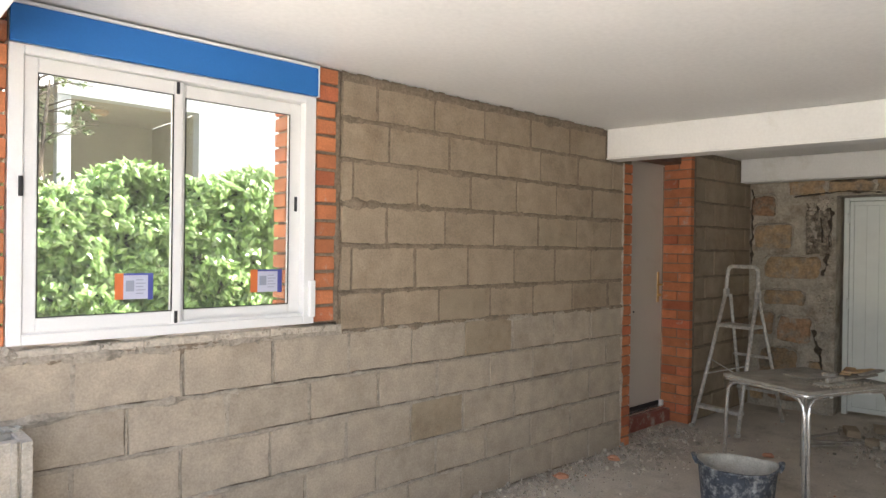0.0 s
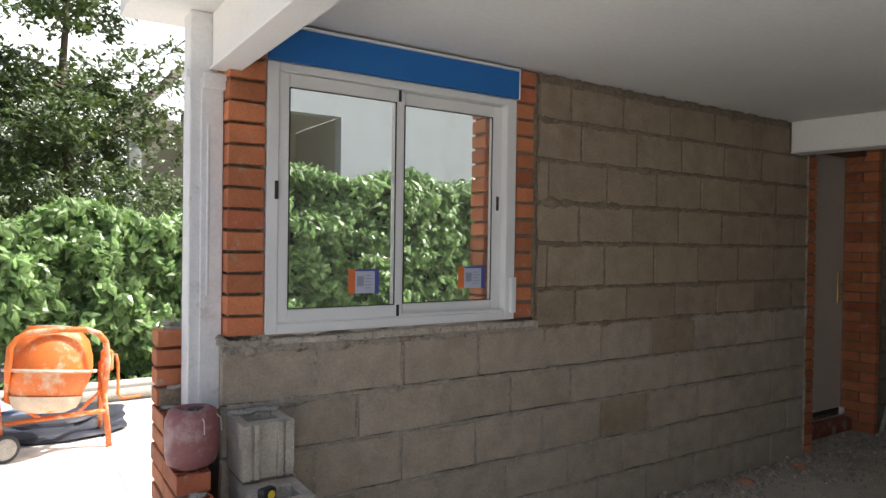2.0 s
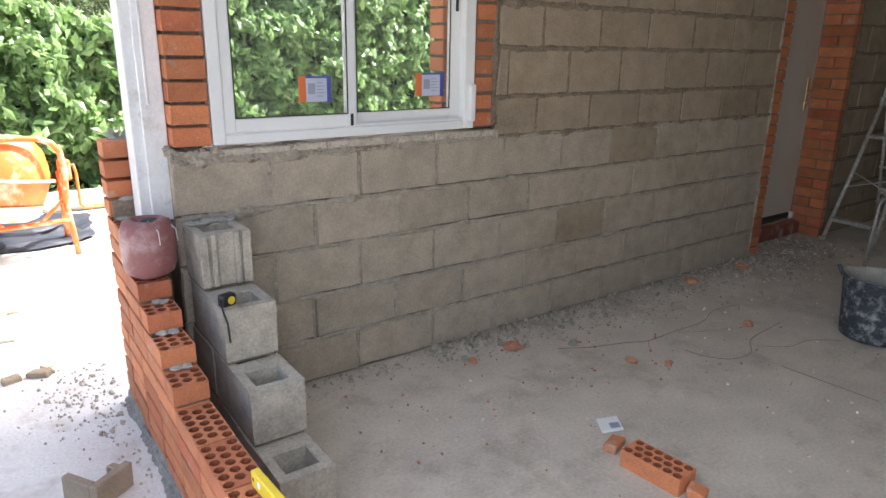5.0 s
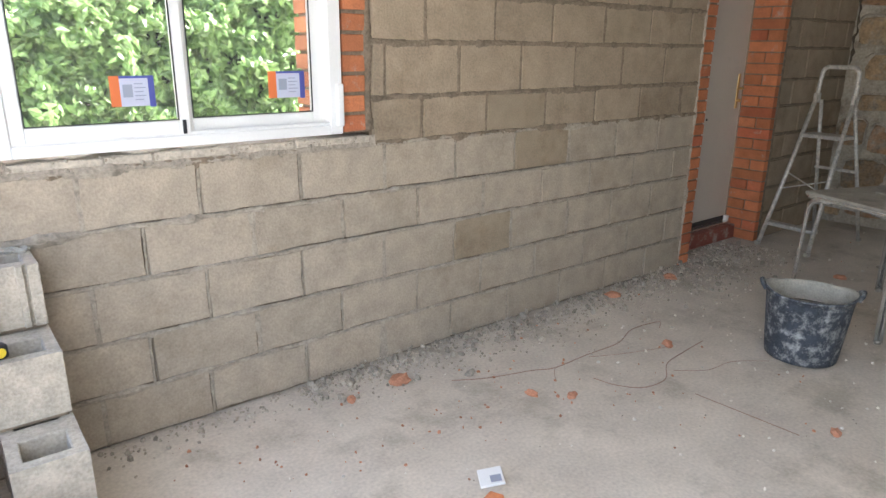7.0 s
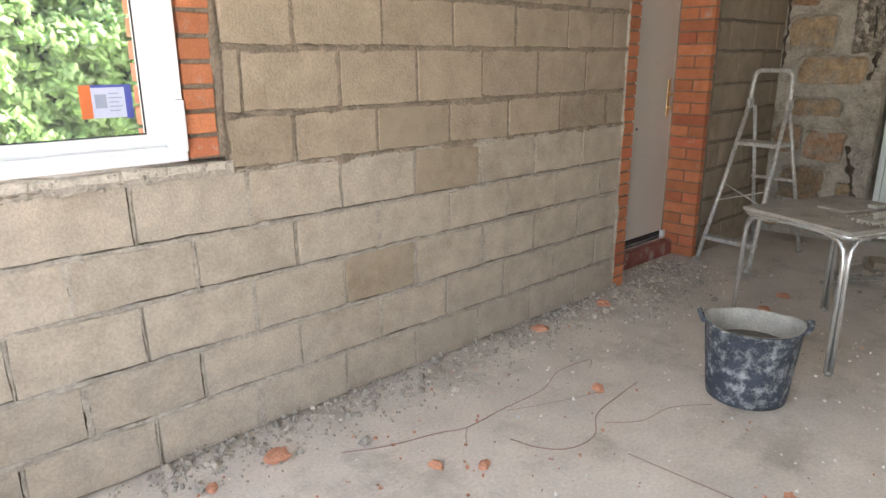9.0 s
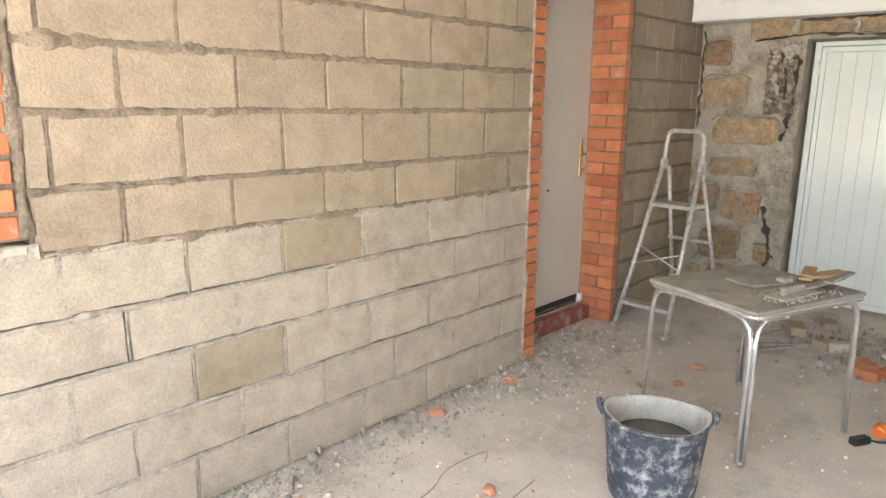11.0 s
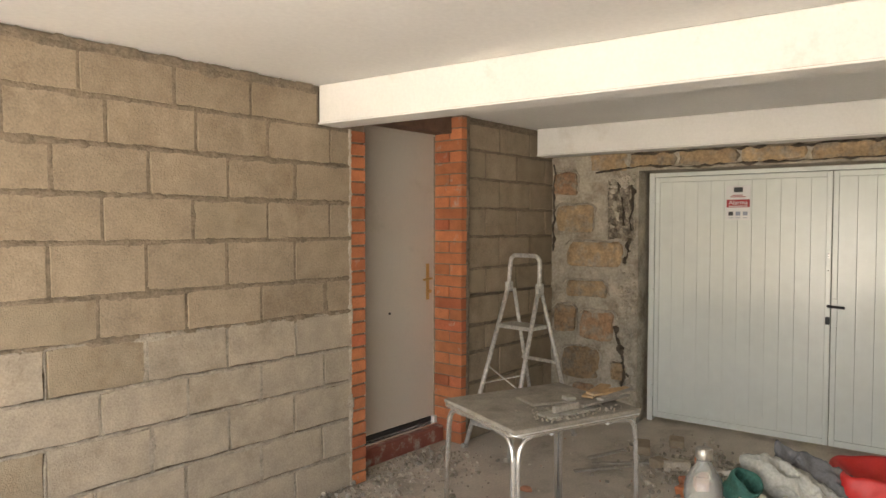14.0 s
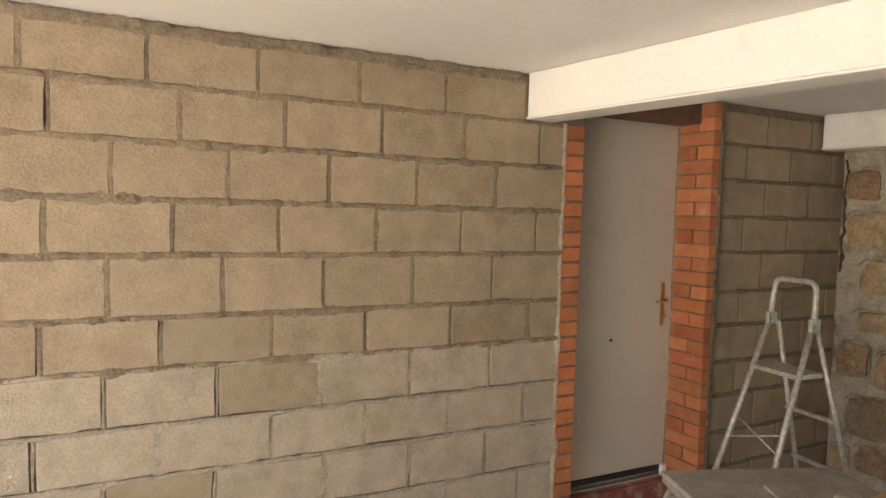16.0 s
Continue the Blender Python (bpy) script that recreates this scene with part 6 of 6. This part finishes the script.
solid("hedge_interior", bm, GAPSHADE, "near-black sheet for the shade between hedge leaves", "hedge", "stuff")
# low weeds along the kerb
cs = []
for k in range(1500):
    x = R.uniform(-3, 6)
    cs.append((x, R.uniform(7.45, 7.95), R.uniform(-0.02, 0.14), 0, -0.5, 0.9))
leaves("ground_weeds", cs, 0.07, IVY, "low yellow-green weeds by the kerb", "weeds")


def tree(x, y, h, spread, count, size, seed, low=0.35, label="leafy garden tree with an uneven open crown"):
    rr = random.Random(seed)
    t = thing("tree", pose(x, y, -0.05), label, "tree", "garden trees")
    bm = bmesh.new()
    trunk = [(0, 0, 0), (0.1, 0.05, h * 0.3), (-0.05, 0.1, h * 0.6), (0.05, 0.0, h * 0.9)]
    tube(bm, trunk, [h * 0.016, h * 0.013, h * 0.009, h * 0.004], 10)
    part("trunk", bm, BARK, t)
    cs = []
    for k in range(16):
        z0 = h * rr.uniform(low, 0.85)
        a = rr.uniform(0, 6.28)
        l = spread * rr.uniform(0.5, 1.0)
        p0 = Vector((0, 0.05, z0))
        p2 = p0 + Vector((math.cos(a) * l, math.sin(a) * l, rr.uniform(-0.15, 0.45) * l))
        p1 = (p0 + p2) / 2 + Vector((0, 0, 0.12 * l))
        part("limb", tube(bmesh.new(), [p0, p1, p2], [h * 0.003, h * 0.002, h * 0.001], 5), BARK, t)
        for j in range(count // 16):
            if j % 24 == 0:
                f = rr.uniform(0.2, 1.05)
                g = 0.13 * spread
                mid = p0 * (1 - f) ** 2 + 2 * p1 * f * (1 - f) + p2 * f * f + Vector((rr.gauss(0, g), rr.gauss(0, g), rr.gauss(0, g * 0.8)))
                ax = Vector((rr.gauss(0, 1), rr.gauss(0, 1), rr.gauss(-0.4, 0.5))).normalized() * g * 1.6
            q = mid + ax * rr.uniform(-0.5, 0.5) + Vector((rr.gauss(0, g * 0.25), rr.gauss(0, g * 0.25), rr.gauss(0, g * 0.22)))
            cs.append((q.x, q.y, q.z, 0.1, -0.3, 0.9))
    leaves("crown", cs, size, TREELEAF, "", "", parent=t)
    return t


tree(-4.6, 9.6, 6.2, 3.2, 9000, 0.12, 3)
tree(2.30, 11.2, 7.0, 1.2, 620, 0.10, 4, 0.5)
tree(-2.7, 9.6, 6.6, 2.9, 19000, 0.135, 31, 0.36)
tree(0.35, 10.3, 5.9, 1.55, 9000, 0.11, 44, 0.38, "leafy shaded garden tree with an open crown")
tree(-3.6, 12.5, 5.2, 2.6, 8000, 0.13, 5, 0.15)
tree(-1.0, 12.5, 4.0, 2.2, 10000, 0.13, 9, 0.08)
tree(1.4, 15.5, 4.6, 2.2, 9000, 0.14, 11, 0.08)
tree(-4.5, 15.0, 5.0, 3.0, 6000, 0.14, 12, 0.1)
tree(-0.2, 17.5, 4.6, 3.0, 7000, 0.15, 21, 0.08)
tree(2.45, 11.2, 4.4, 0.8, 520, 0.09, 8, 0.65)

# olive shrubs close behind the hedge
cs = []
for k in range(620):
    x, y = R.uniform(-5.5, 2.6), R.uniform(9.0, 11.2)
    top = (3.0 if x < 0.55 else 2.35) + 0.35 * noise.noise(Vector((x * 1.1, y, 2)))
    z = R.uniform(1.3, top)
    ax = Vector((R.gauss(0, 1), R.gauss(0, 1), R.gauss(0, 0.7))).normalized() * 0.22
    for j in range(26):
        q = Vector((x, y, z)) + ax * R.uniform(-1, 1) + Vector((R.gauss(0, 0.09), R.gauss(0, 0.09), R.gauss(0, 0.08)))
        cs.append((q.x, q.y, q.z, 0.1, -0.4, 0.85))
leaves("olive_shrubs", cs, 0.10, TREELEAF, "olive-green shrubs half in shade behind the hedge", "shrubs")

# ---- neighbouring house ----
nh = tagged(new("neighbour_house"), "neighbouring white rendered house with a shaded porch", "house")
nh.matrix_basis = pose(0, 13.0, -0.06)
bm = bmesh.new()
box(bm, 5.48, 14.0, 0, 0.3, 0, 6.6)
box(bm, 3.0, 5.48, 0, 0.3, 4.14, 6.6)
part("wall", bm, HOUSEWALL, nh, "white rendered front wall")
part("wall", box(bmesh.new(), 2.9, 5.48, 2.6, 2.8, 0, 4.14), PORCH, nh, "beige porch wall in shade")
part("wall", box(bmesh.new(), 5.481, 5.6, 0.301, 2.8, 0, 4.14), PORCH, nh)
part("porch_ceiling", box(bmesh.new(), 2.9, 5.48, 0.301, 2.8, 4.145, 4.3), PORCH, nh)
part("porch_floor", box(bmesh.new(), 1.2, 5.48, -0.3, 2.6, 0, 0.4), KERB, nh)
part("pillar", bbox(3.0, 3.22, 0.02, 0.24, 0.4, 4.138, 0.01), HOUSEWALL, nh)
part("pillar", bbox(1.42, 1.62, -0.4, -0.2, 0.4, 3.3, 0.01), HOUSEWALL, nh)
part("porch_lamp", lathe(bmesh.new(), ((0.17, 0), (0.16, -0.05), (0.10, -0.10), (0.03, -0.11)), 20), CEMENTY, nh, "round ceiling lamp", pose(4.0, 1.2, 4.144))
rl = part("railing", box(bmesh.new(), 3.9, 5.47, 0.4, 0.44, 2.86, 2.90), BLACK, nh, "dark balcony railing")
for k in range(14):
    part("bar", box(bmesh.new(), 3.95 + k * 0.11, 3.965 + k * 0.11, 0.41, 0.43, 2.2, 2.859), BLACK, rl)
bm = bmesh.new()
for k in range(14):
    a, b = k / 14, (k + 1) / 14 + 0.015
    x0, z0, x1, z1 = 1.05 + 2.2 * a, 3.2 + 2.45 * a, 1.05 + 2.2 * b, 3.2 + 2.45 * b
    vs = []
    for x, z in ((x0, z0), (x1, z1)):
        for y in (-0.8, 3.0):
            for dz in (0.04, 0.10):
                vs.append(bm.verts.new((x, y, z + dz + (0.03 if x == x0 else 0))))
    for q in ((0, 1, 3, 2), (4, 6, 7, 5), (0, 4, 5, 1), (2, 3, 7, 6), (1, 5, 7, 3), (0, 2, 6, 4)):
        bm.faces.new([vs[i] for i in q])
part("roof", bm, ROOFTILE, nh, "sloping brown tile roof")
bm = bmesh.new()
vs = [bm.verts.new(p) for p in ((1.05, -0.82, 3.08), (3.25, -0.82, 5.53), (3.25, -0.82, 5.68), (1.05, -0.82, 3.23), (1.05, -0.76, 3.08), (3.25, -0.76, 5.53), (3.25, -0.76, 5.68), (1.05, -0.76, 3.23))]
for q in ((0, 1, 2, 3), (4, 7, 6, 5), (0, 4, 5, 1), (3, 2, 6, 7), (0, 3, 7, 4), (1, 5, 6, 2)):
    bm.faces.new([vs[i] for i in q])
part("barge_board", bm, PORCH, nh)
part("gable", box(bmesh.new(), 1.7, 3.0, 1.2, 1.4, 0.4, 3.9), PORCH, nh)
